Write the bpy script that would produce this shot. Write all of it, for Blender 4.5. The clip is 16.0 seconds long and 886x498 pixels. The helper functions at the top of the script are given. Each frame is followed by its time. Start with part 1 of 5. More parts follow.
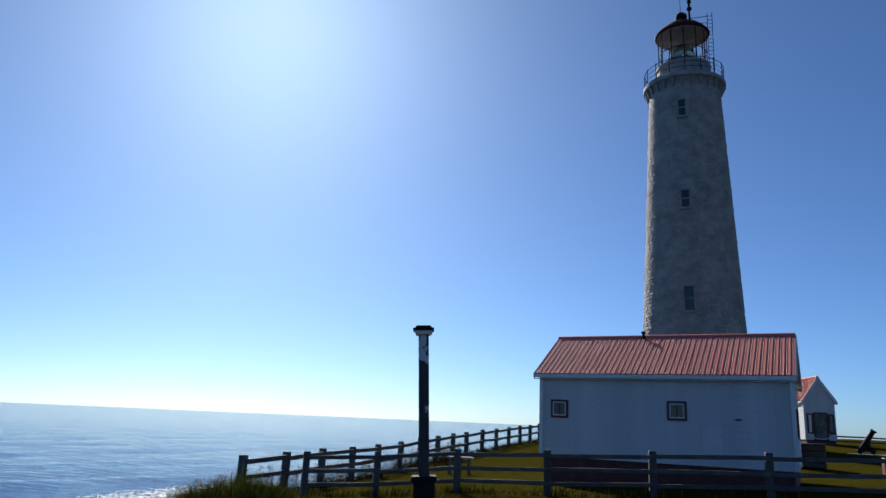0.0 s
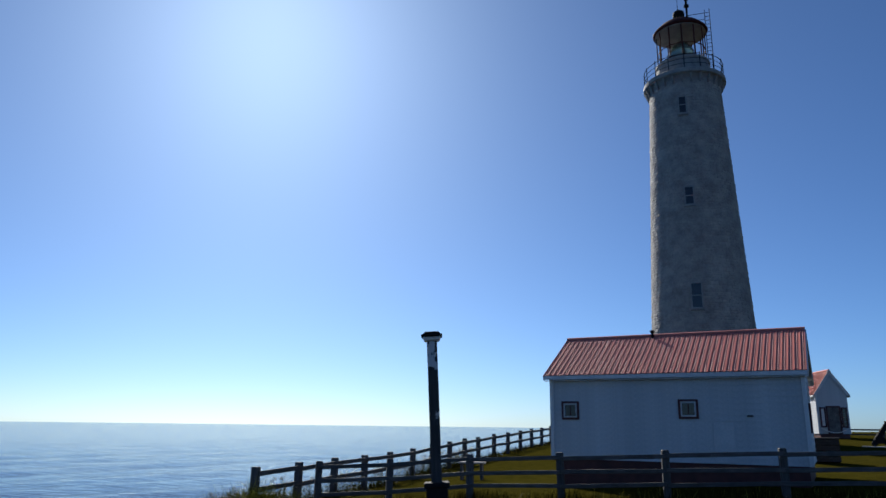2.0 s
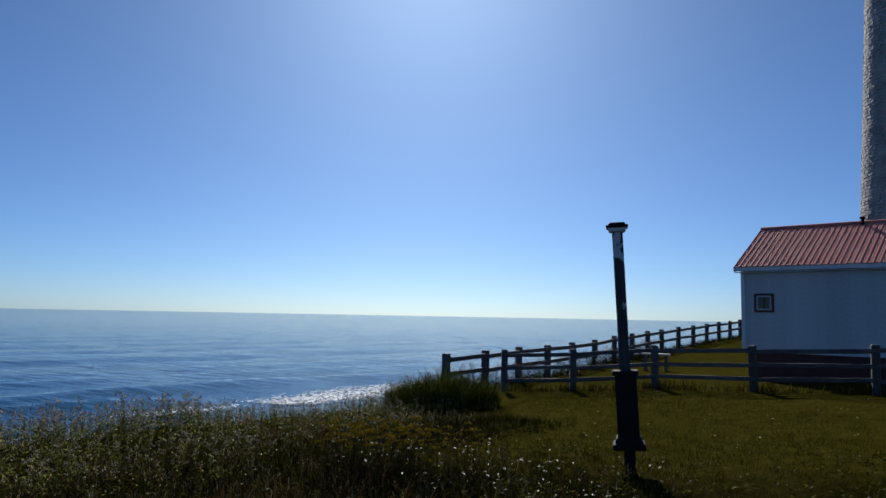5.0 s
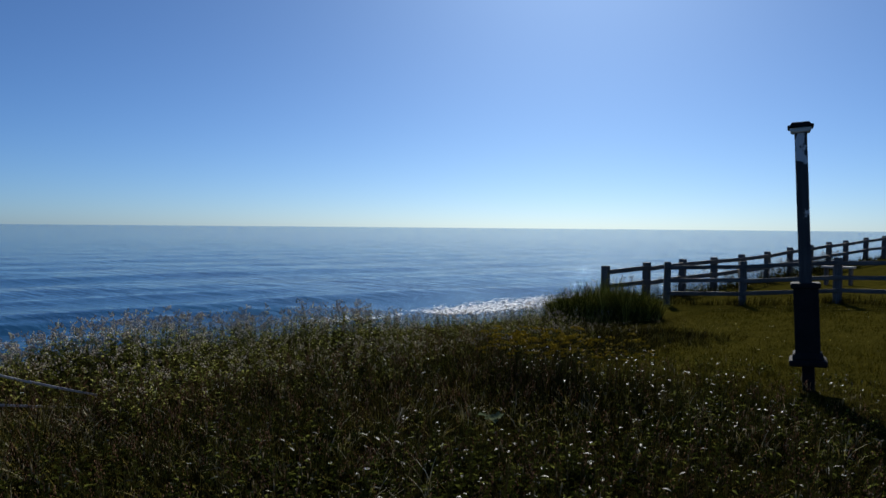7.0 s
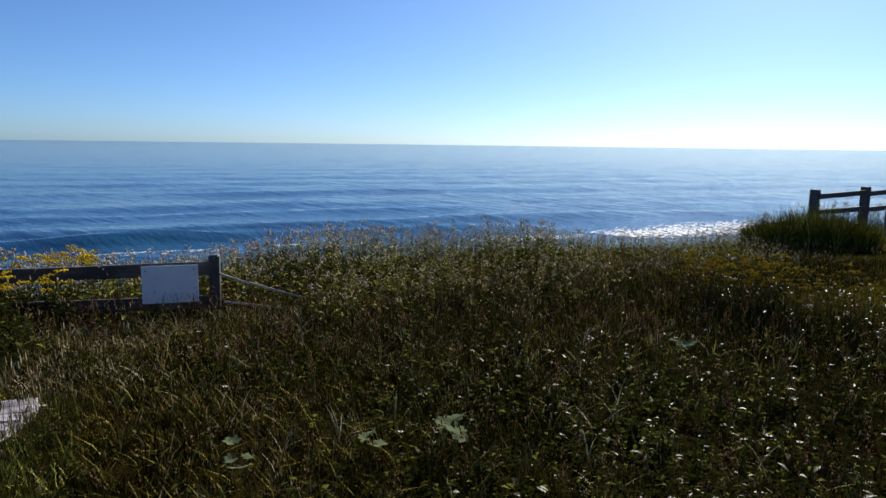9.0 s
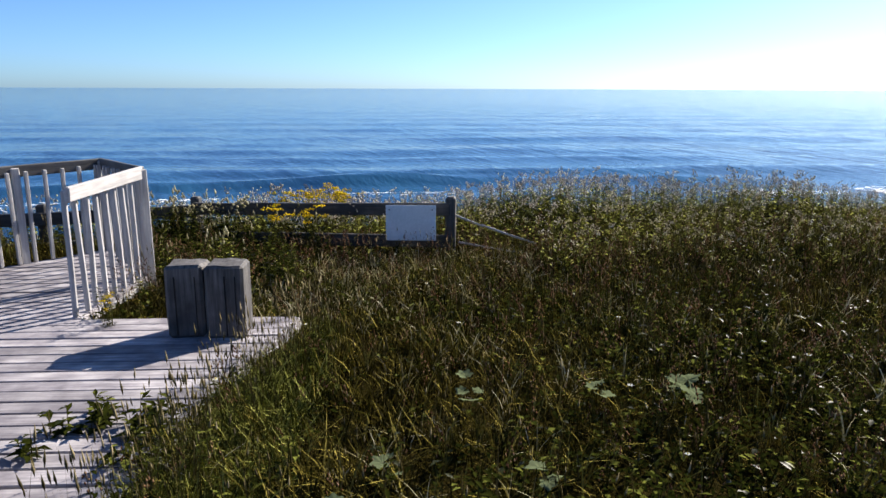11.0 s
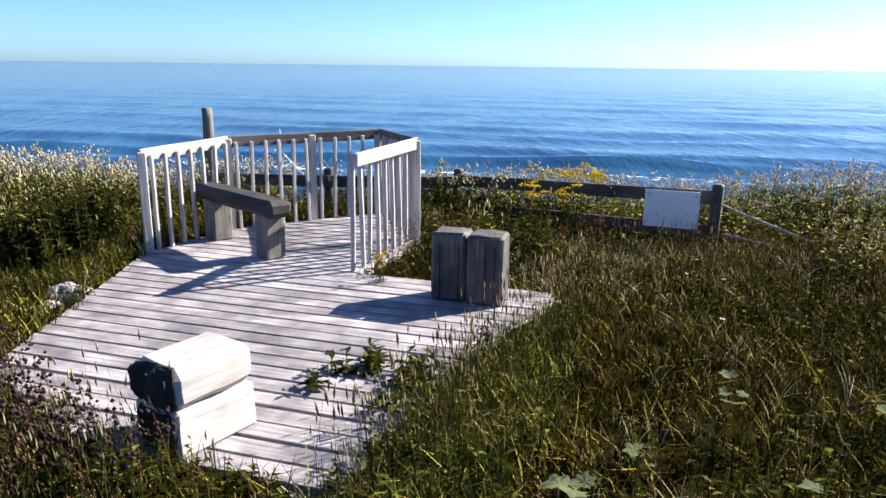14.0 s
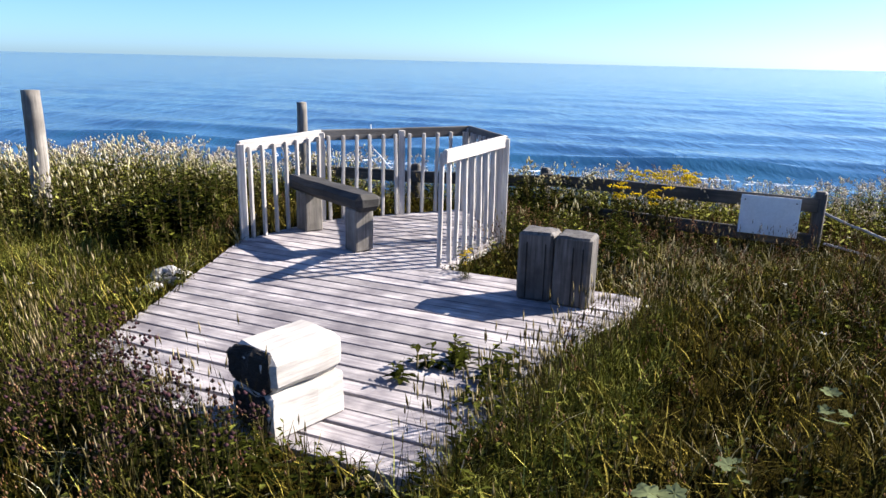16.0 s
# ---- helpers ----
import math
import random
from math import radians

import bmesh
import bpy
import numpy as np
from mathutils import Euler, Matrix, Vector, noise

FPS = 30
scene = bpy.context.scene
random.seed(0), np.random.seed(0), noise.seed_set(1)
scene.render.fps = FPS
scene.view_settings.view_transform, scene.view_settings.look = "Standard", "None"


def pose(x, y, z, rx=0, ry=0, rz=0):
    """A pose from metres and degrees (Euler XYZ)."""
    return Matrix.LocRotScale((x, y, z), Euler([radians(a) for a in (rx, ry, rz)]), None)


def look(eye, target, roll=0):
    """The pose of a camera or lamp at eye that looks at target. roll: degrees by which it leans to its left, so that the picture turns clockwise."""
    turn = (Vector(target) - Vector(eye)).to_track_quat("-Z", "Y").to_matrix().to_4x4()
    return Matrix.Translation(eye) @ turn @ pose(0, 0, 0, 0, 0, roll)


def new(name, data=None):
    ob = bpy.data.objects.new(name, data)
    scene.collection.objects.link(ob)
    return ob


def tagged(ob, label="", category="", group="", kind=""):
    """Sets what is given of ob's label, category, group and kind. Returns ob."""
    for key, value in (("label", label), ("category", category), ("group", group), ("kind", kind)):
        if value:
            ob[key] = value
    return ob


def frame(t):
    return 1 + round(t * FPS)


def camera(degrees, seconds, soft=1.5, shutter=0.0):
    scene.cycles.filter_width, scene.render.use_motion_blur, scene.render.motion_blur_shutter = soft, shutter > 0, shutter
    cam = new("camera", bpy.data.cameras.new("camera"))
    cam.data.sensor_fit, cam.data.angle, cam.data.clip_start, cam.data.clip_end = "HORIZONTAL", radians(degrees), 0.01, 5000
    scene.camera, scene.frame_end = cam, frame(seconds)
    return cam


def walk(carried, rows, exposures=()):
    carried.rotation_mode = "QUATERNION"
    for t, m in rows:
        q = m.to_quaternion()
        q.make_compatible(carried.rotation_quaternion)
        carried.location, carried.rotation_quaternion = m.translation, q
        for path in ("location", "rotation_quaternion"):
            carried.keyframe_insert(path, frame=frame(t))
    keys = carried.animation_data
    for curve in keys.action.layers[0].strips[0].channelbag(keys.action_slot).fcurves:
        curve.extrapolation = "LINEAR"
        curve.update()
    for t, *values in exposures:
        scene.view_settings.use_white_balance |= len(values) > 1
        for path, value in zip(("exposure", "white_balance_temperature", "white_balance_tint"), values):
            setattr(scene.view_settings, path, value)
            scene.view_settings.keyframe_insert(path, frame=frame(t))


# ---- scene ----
cam = camera(64.1, 16.0)
PATH = [
    (0, (0.254, -0.104, 1.867), (0.208, 1.84, 2.337), 2.5),
    (0.5, (0.256, -0.098, 1.859), (0.2, 1.845, 2.327), 2.5),
    (1, (0.26, -0.103, 1.864), (0.203, 1.839, 2.34), 1.9),
    (1.5, (0.252, -0.113, 1.87), (0.197, 1.827, 2.354), 1.0),
    (2, (0.254, -0.117, 1.869), (0.193, 1.822, 2.353), 0.7),
    (2.5, (0.266, -0.13, 1.864), (0.186, 1.81, 2.343), 0.2),
    (3, (0.261, -0.134, 1.851), (0.152, 1.809, 2.312), -0.2),
    (3.5, (0.237, -0.135, 1.852), (0.037, 1.81, 2.273), -0.3),
    (4, (0.219, -0.143, 1.825), (-0.087, 1.801, 2.179), -0.1),
    (4.5, (0.186, -0.158, 1.833), (-0.244, 1.777, 2.1), 0.6),
    (7, (0.105, -0.164, 1.804), (-0.842, 1.596, 1.741), 0.5),
    (7.5, (0.076, -0.115, 1.791), (-0.975, 1.582, 1.669), 0.2),
    (8, (0.064, -0.14, 1.77), (-1.084, 1.49, 1.599), 0.4),
    (8.5, (0.022, -0.153, 1.777), (-1.221, 1.394, 1.538), 0.4),
    (9, (0.006, -0.181, 1.783), (-1.335, 1.274, 1.489), 0.7),
    (9.5, (-0.01, -0.176, 1.795), (-1.47, 1.144, 1.438), 0.7),
    (12, (-0.067, -0.233, 1.746), (-1.874, 0.489, 1.286), 0.3),
    (12.5, (-0.068, -0.255, 1.745), (-1.914, 0.353, 1.274), 0.5),
    (13, (-0.09, -0.274, 1.747), (-1.968, 0.22, 1.268), 0.6),
    (13.5, (-0.091, -0.293, 1.751), (-1.989, 0.106, 1.261), 0.4),
    (14, (-0.099, -0.316, 1.751), (-2.011, -0.012, 1.247), 0.7),
    (14.5, (-0.109, -0.334, 1.748), (-2.029, -0.107, 1.238), 0.9),
    (15, (-0.106, -0.349, 1.751), (-2.032, -0.181, 1.241), 1.0),
    (15.5, (-0.105, -0.355, 1.753), (-2.034, -0.236, 1.239), 1.2),
    (16, (-0.099, -0.376, 1.756), (-2.03, -0.293, 1.24), 1.3),
]
EXPOSE = [
    (0, 0.55, 6500, 10), (3, 0.3, 6350, 10), (4.5, 0.1, 6250, 10), (7, 0.1, 6250, 10), (8.2, 0.35, 6400, 11),
    (9, 0.72, 6600, 12), (9.7, 0.95, 6700, 12), (12, 1.6, 6900, 13), (13, 1.72, 6950, 13), (16, 1.8, 6950, 13),
]
walk(cam, [(t, look(eye, target, roll)) for t, eye, target, roll in PATH], EXPOSE)

# ---- world, sun, exposure ----
SUN_EL, SUN_AZ = radians(32.0), radians(-17.1)
world = bpy.data.worlds.new("world")
scene.world = world
world.use_nodes = True
wt = world.node_tree
sky = wt.nodes.new("ShaderNodeTexSky")
sky.sky_type = "NISHITA"
sky.sun_disc = False
sky.sun_elevation, sky.sun_rotation = SUN_EL, SUN_AZ
sky.air_density, sky.dust_density, sky.ozone_density = 0.95, 6.5, 5.5
sky.altitude = 3000
tint = wt.nodes.new("ShaderNodeMix")
tint.data_type, tint.blend_type = "RGBA", "MULTIPLY"
tint.inputs[0].default_value = 1.0
tint.inputs[7].default_value = (0.76, 1.0, 1.20, 1)
wt.links.new(sky.outputs[0], tint.inputs[6])
wt.links.new(tint.outputs[2], wt.nodes["Background"].inputs[0])
wt.nodes["Background"].inputs[1].default_value = 0.06
sun_data = bpy.data.lights.new("sun", "SUN")
sun_data.energy, sun_data.angle, sun_data.color = 4.8, radians(0.53), (1.0, 0.95, 0.86)
sun = new("sun", sun_data)
SUN_DIR = Vector((math.sin(SUN_AZ) * math.cos(SUN_EL), math.cos(SUN_AZ) * math.cos(SUN_EL), math.sin(SUN_EL)))
sun.matrix_world = look(SUN_DIR * 100, (0, 0, 0))

# ---- materials ----


class Nodes:
    """A short way to write a node material."""

    def __init__(self, name):
        self.mat = bpy.data.materials.new(name)
        self.mat.use_nodes = True
        self.t = self.mat.node_tree
        self.bsdf = self.t.nodes["Principled BSDF"]
        self.out = self.t.nodes["Material Output"]

    def add(self, kind, inputs=None, **props):
        n = self.t.nodes.new("ShaderNode" + kind)
        for k, v in props.items():
            setattr(n, k, v)
        for k, v in (inputs or {}).items():
            self.put(n.inputs[k], v)
        return n

    def put(self, socket, v):
        if isinstance(v, bpy.types.NodeSocket):
            self.t.links.new(v, socket)
        else:
            socket.default_value = v

    def set(self, **kw):
        for k, v in kw.items():
            self.put(self.bsdf.inputs[k.replace("_", " ")], v)

    def coords(self, scale=(1, 1, 1), kind="Object"):
        tc = self.add("TexCoord")
        return self.add("Mapping", {"Vector": tc.outputs[kind], "Scale": scale}).outputs[0]

    def noise(self, vec, scale, detail=4.0, rough=0.55):
        return self.add("TexNoise", {"Vector": vec, "Scale": scale, "Detail": detail, "Roughness": rough}).outputs[0]

    def ramp(self, fac, stops):
        n = self.add("ValToRGB", {"Fac": fac})
        el = n.color_ramp.elements
        while len(el) < len(stops):
            el.new(0.5)
        for e, (p, c) in zip(el, stops):
            e.position, e.color = p, (*c, 1)
        return n.outputs[0]

    def mix(self, fac, a, b, blend="MIX"):
        n = self.add("Mix", data_type="RGBA", blend_type=blend)
        self.put(n.inputs[0], fac)
        for s, v in ((n.inputs[6], a), (n.inputs[7], b)):
            self.put(s, (*v, 1) if isinstance(v, tuple) and len(v) == 3 else v)
        return n.outputs[2]

    def math(self, op, a, b=0.5):
        n = self.add("Math", operation=op)
        self.put(n.inputs[0], a)
        self.put(n.inputs[1], b)
        return n.outputs[0]

    def bump(self, height, strength=0.4, distance=0.01):
        self.set(Normal=self.add("Bump", {"Height": height, "Strength": strength, "Distance": distance}).outputs[0])


def wood(name, dark, light, rough=0.8, vary=0.35, paint=None, paint_at=0.5, blotch=0.55):
    """Weathered timber with grain along the local x axis; paint: a peeling coat."""
    m = Nodes(name)
    rnd = m.add("ObjectInfo").outputs["Random"]
    tc = m.add("TexCoord").outputs["Object"]
    off = m.add("CombineXYZ", {"X": m.math("MULTIPLY", rnd, 37.0), "Y": m.math("MULTIPLY", rnd, 11.0)}).outputs[0]
    vec = m.add("VectorMath", {0: tc, 1: off}, operation="ADD").outputs[0]
    gv = m.add("Mapping", {"Vector": vec, "Scale": (2.2, 38, 38)}).outputs[0]
    grain = m.noise(gv, 1.0, 6.0, 0.65)
    stain = m.noise(vec, 3.2, 4.0, 0.6)
    col = m.ramp(grain, [(0.28, dark), (0.72, light)])
    col = m.mix(m.ramp(stain, [(0.35, (0, 0, 0)), (0.7, (1, 1, 1))]), m.mix(blotch, col, dark), col)
    tone = m.math("ADD", m.math("MULTIPLY", rnd, vary), 1.0 - vary / 2)
    col = m.mix(1.0, col, m.add("CombineColor", {0: tone, 1: tone, 2: tone}).outputs[0], "MULTIPLY")
    if paint:
        pf = m.noise(m.add("Mapping", {"Vector": vec, "Scale": (1.0, 1.6, 1.6)}).outputs[0], 2.4, 6.0, 0.7)
        col = m.mix(m.ramp(pf, [(paint_at, (0, 0, 0)), (paint_at + 0.04, (1, 1, 1))]), col, paint)
    m.set(Base_Color=col, Roughness=rough)
    m.bump(grain, 0.5, 0.006)
    return m.mat


def mottled(name, a, b, scale=3.0, rough=0.8, bump=0.3, dist=0.01, metal=0.0, fine=40.0, island=0.0, spec=0.5):
    m = Nodes(name)
    vec = m.coords()
    big, small = m.noise(vec, scale, 5.0), m.noise(vec, fine, 4.0)
    f = m.math("ADD", m.math("MULTIPLY", big, 0.65), m.math("MULTIPLY", small, 0.35))
    col = m.ramp(f, [(0.36, a), (0.64, b)])
    if island:
        r = m.add("NewGeometry").outputs["Random Per Island"]
        tone = m.math("ADD", m.math("MULTIPLY", r, island), 1.0 - island / 2)
        col = m.mix(1.0, col, m.add("CombineColor", {0: tone, 1: tone, 2: tone}).outputs[0], "MULTIPLY")
    m.set(Base_Color=col, Roughness=rough, Metallic=metal)
    m.put(m.bsdf.inputs["Specular IOR Level"], spec)
    m.bump(small, bump, dist)
    return m.mat


def leafy(name, a, b, c, translucent=0.3, rough=0.45, gloss=0.05, mid=0.5):
    """Leaf or blade: three tones picked per piece, light shining through."""
    m = Nodes(name)
    r = m.add("NewGeometry").outputs["Random Per Island"]
    col = m.ramp(r, [(0.0, a), (mid, b), (1.0, c)])
    big = m.noise(m.coords((1, 1, 1)), 0.7, 3.0)
    col = m.mix(m.ramp(big, [(0.4, (0, 0, 0)), (0.65, (0.7, 0.7, 0.7))]), col, m.mix(0.1, col, c))
    m.set(Base_Color=col, Roughness=rough)
    m.put(m.bsdf.inputs["Specular IOR Level"], m.math("MULTIPLY", m.math("GREATER_THAN", m.math("FRACT", m.math("MULTIPLY", r, 7.31)), 0.95), gloss))
    tr = m.add("BsdfTranslucent", {"Color": m.mix(1.0, col, (1.5, 1.4, 0.7), "MULTIPLY")})
    mx = m.add("MixShader", {0: translucent, 1: m.bsdf.outputs[0], 2: tr.outputs[0]})
    m.t.links.new(mx.outputs[0], m.out.inputs[0])
    return m.mat


M_GREY = wood("weathered_grey_wood", (0.05, 0.046, 0.043), (0.36, 0.335, 0.31), blotch=0.75)
M_DECK = wood("bleached_deck_wood", (0.11, 0.10, 0.12), (0.62, 0.59, 0.60), vary=0.4, blotch=0.9)
M_RAIL = wood("bleached_rail_wood", (0.24, 0.23, 0.23), (0.58, 0.56, 0.55), vary=0.2)
M_BEAM = wood("old_dark_timber", (0.008, 0.0075, 0.008), (0.055, 0.052, 0.053), blotch=0.8)
M_STUMP = wood("cracked_grey_timber", (0.018, 0.016, 0.016), (0.20, 0.185, 0.178), blotch=0.8)
M_BLOCK = wood("sun_bleached_timber", (0.26, 0.245, 0.235), (0.66, 0.64, 0.62), vary=0.1)
M_CHAR = mottled("rotten_dark_wood", (0.003, 0.0025, 0.002), (0.022, 0.016, 0.013), 8.0, 0.95, 0.8, 0.02)
M_FENCE = wood("dark_grey_fence_wood", (0.035, 0.034, 0.034), (0.14, 0.135, 0.135))
M_OLDFENCE = wood("blackened_fence_wood", (0.018, 0.017, 0.017), (0.11, 0.105, 0.10), blotch=0.8)
M_POLE = wood("peeling_black_post_paint", (0.02, 0.02, 0.022), (0.06, 0.06, 0.065), paint=(0.55, 0.55, 0.56), paint_at=0.57)
M_BLACK = mottled("black_iron", (0.004, 0.004, 0.005), (0.013, 0.013, 0.014), 4.0, 0.8, 0.2, spec=0.2)
M_WHITE = mottled("white_weathered_paint", (0.60, 0.61, 0.62), (0.80, 0.80, 0.79), 1.3, 0.6, 0.15, 0.004)
M_SHED = mottled("white_clapboard_paint", (0.44, 0.46, 0.48), (0.60, 0.615, 0.63), 0.9, 0.6, 0.15, 0.004, fine=18)
M_TRIM = mottled("dark_red_trim_paint", (0.05, 0.012, 0.012), (0.10, 0.025, 0.022), 3.0, 0.6)
M_REDROOF = mottled("red_metal_roofing", (0.50, 0.15, 0.12), (0.62, 0.22, 0.18), 0.8, 0.6, 0.1, 0.004, spec=0.2)
M_STONE = mottled("pale_grey_limestone", (0.26, 0.235, 0.21), (0.45, 0.41, 0.37), 1.1, 0.85, 0.8, 0.06, fine=7.0, island=0.13)
M_MORTAR = mottled("mortar", (0.22, 0.21, 0.19), (0.33, 0.32, 0.30), 2.0, 0.9, 0.5)
M_CONC = mottled("grey_concrete", (0.22, 0.21, 0.20), (0.36, 0.35, 0.33), 2.0, 0.85, 0.4)
M_DARKRED = mottled("oxide_red_lantern_paint", (0.045, 0.010, 0.009), (0.09, 0.020, 0.017), 2.0, 0.75, spec=0.15)
M_SIGN = mottled("faded_white_sign_board", (0.62, 0.64, 0.66), (0.74, 0.76, 0.78), 5.0, 0.5, 0.1)
M_ROCK = mottled("pale_rock", (0.32, 0.30, 0.28), (0.62, 0.60, 0.57), 4.0, 0.85, 0.7, 0.03)


def glass_mat():
    m = Nodes("window_glass")
    m.set(Base_Color=(0.02, 0.025, 0.03, 1), Roughness=0.05)
    return m.mat


def clear_glass_mat():
    m = Nodes("lantern_glass")
    g = m.add("BsdfGlass", {"Roughness": 0.0, "IOR": 1.02, "Color": (0.9, 0.95, 0.95, 1)})
    m.t.links.new(g.outputs[0], m.out.inputs[0])
    return m.mat


def lens_mat():
    m = Nodes("green_lens_glass")
    m.set(Base_Color=(0.24, 0.31, 0.25, 1), Roughness=0.12)
    m.put(m.bsdf.inputs["Transmission Weight"], 0.6)
    return m.mat


M_GLASS, M_CLEAR, M_LENS = glass_mat(), clear_glass_mat(), lens_mat()


def ground_mat():
    m = Nodes("turf_soil")
    v = m.coords()
    a, b, c = m.noise(v, 0.35, 4.0), m.noise(v, 3.0, 5.0), m.noise(v, 45.0, 4.0)
    # meadow soil near black, standing in for shade under dense leaves
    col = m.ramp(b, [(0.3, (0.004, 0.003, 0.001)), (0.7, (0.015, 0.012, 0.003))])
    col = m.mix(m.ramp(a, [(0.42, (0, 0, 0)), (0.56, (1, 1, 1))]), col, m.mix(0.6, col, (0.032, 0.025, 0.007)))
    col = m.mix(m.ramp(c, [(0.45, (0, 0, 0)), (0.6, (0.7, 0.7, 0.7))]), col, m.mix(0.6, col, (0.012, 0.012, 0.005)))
    at = m.add("SeparateXYZ", {"Vector": v})
    inland = m.add("MapRange", {"Value": at.outputs["Y"], "From Min": 7.6, "From Max": 9.5})
    east = m.add("MapRange", {"Value": at.outputs["X"], "From Min": -3.6, "From Max": -2.2})
    beyond = m.add("MapRange", {"Value": at.outputs["Y"], "From Min": 13.0, "From Max": 17.0})
    mown = m.math("MULTIPLY", inland.outputs[0], m.math("MAXIMUM", east.outputs[0], beyond.outputs[0]))
    turf = m.mix(m.ramp(b, [(0.3, (0, 0, 0)), (0.7, (1, 1, 1))]), (0.034, 0.032, 0.004), (0.066, 0.056, 0.009))
    col = m.mix(m.math("MULTIPLY", mown, m.math("ADD", m.math("MULTIPLY", c, 0.5), 0.55)), col, turf)
    m.set(Base_Color=col, Roughness=0.95)
    m.put(m.bsdf.inputs["Specular IOR Level"], 0.0)
    m.bump(m.math("ADD", c, b), 0.8, 0.05)
    return m.mat


def sea_mat():
    m = Nodes("sea_water")
    v = m.coords((0.35, 1.0, 1.0))
    rot = m.add("TexCoord").outputs["Object"]
    v2 = m.add("Mapping", {"Vector": rot, "Rotation": (0, 0, radians(62)), "Scale": (0.28, 1.0, 1.0)}).outputs[0]
    swell, chop, ripple = m.noise(m.add("Mapping", {"Vector": rot, "Rotation": (0, 0, radians(68)), "Scale": (0.09, 1.0, 1.0)}).outputs[0], 0.12, 4.0, 0.6), m.noise(v2, 0.8, 3.0, 0.5), m.noise(v, 3.2, 3.0, 0.5)
    col = m.ramp(swell, [(0.35, (0.006, 0.034, 0.085)), (0.65, (0.013, 0.066, 0.13))])
    m.set(Base_Color=col, Roughness=0.05, IOR=1.33)
    h = m.math("ADD", m.math("MULTIPLY", chop, 0.62), m.math("MULTIPLY", ripple, 0.17))
    h = m.math("ADD", h, m.math("MULTIPLY", swell, 1.3))
    m.bump(h, 1.0, 0.30)
    body = m.add("BsdfDiffuse", {"Color": m.mix(1.0, col, (1.15, 1.25, 1.4), "MULTIPLY")})
    mx = m.add("MixShader", {0: 0.22, 1: m.bsdf.outputs[0], 2: body.outputs[0]})
    m.t.links.new(mx.outputs[0], m.out.inputs[0])
    return m.mat


M_GROUND, M_SEA = ground_mat(), sea_mat()
M_FOAM_GLINT = mottled("foam_and_glint_white", (0.7, 0.72, 0.74), (0.88, 0.89, 0.9), 3.0, 0.8)
# Blade and leaf tones: near-black for shaded gaps, few pale ones for sunlit
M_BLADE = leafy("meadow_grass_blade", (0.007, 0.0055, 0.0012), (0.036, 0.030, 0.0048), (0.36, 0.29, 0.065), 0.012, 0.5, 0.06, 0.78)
M_LAWN = leafy("lawn_grass_blade", (0.016, 0.018, 0.002), (0.044, 0.040, 0.004), (0.13, 0.105, 0.016), 0.13, 0.5, 0.02, 0.65)
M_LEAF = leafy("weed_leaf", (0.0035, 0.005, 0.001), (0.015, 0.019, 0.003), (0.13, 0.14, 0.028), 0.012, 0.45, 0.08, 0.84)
# Brighter copy of the blade and leaf green; its sunlight is in the colour
M_LIT_GREEN = leafy("sunlit_green_grass_and_leaf", (0.012, 0.015, 0.003), (0.075, 0.082, 0.013), (0.44, 0.44, 0.11), 0.03, 0.45, 0.06, 0.72)
M_REDTOP = leafy("reddish_brown_grass_panicle", (0.05, 0.022, 0.012), (0.11, 0.055, 0.028), (0.24, 0.15, 0.09), 0.06)
M_PALE = leafy("dry_pale_grass_blade", (0.12, 0.10, 0.045), (0.32, 0.28, 0.15), (0.60, 0.55, 0.38), 0.1, 0.5, 0.01)
M_STRAW = leafy("straw_seed_head", (0.05, 0.042, 0.018), (0.10, 0.082, 0.04), (0.30, 0.25, 0.15), 0.12)
M_STEM = leafy("weed_stem", (0.033, 0.033, 0.011), (0.055, 0.047, 0.017), (0.11, 0.085, 0.04), 0.04)
M_BURNET = leafy("cream_flower_spike", (0.16, 0.14, 0.08), (0.36, 0.33, 0.20), (0.56, 0.52, 0.37), 0.25)
# Grey fluffy heads, paled further so they look rim-lit from behind
M_SEED = leafy("greyish_rimlit_seed_head", (0.09, 0.07, 0.055), (0.38, 0.33, 0.28), (0.74, 0.69, 0.62), 0.25)
M_YELLOW = leafy("yellow_flower_head", (0.30, 0.20, 0.008), (0.52, 0.37, 0.015), (0.70, 0.54, 0.03), 0.15)
M_DULLYEL = leafy("dull_yellow_flower_head", (0.12, 0.085, 0.008), (0.24, 0.16, 0.012), (0.40, 0.28, 0.02), 0.15)
M_KNAP = leafy("dark_purple_flower_head", (0.016, 0.011, 0.010), (0.032, 0.019, 0.019), (0.06, 0.030, 0.038), 0.1)
M_DAISY = leafy("white_petal", (0.7, 0.7, 0.68), (0.78, 0.78, 0.76), (0.82, 0.82, 0.8), 0.3)
M_BIGLEAF = leafy("large_grey_green_leaf", (0.05, 0.07, 0.032), (0.12, 0.14, 0.075), (0.30, 0.32, 0.23), 0.1, 0.4, 0.2)

# ---- building helpers ----


def mesh_of(name, verts, faces, mat):
    me = bpy.data.meshes.new(name)
    me.from_pydata([tuple(v) for v in verts], [], faces)
    me.materials.append(mat)
    me.update()
    return me


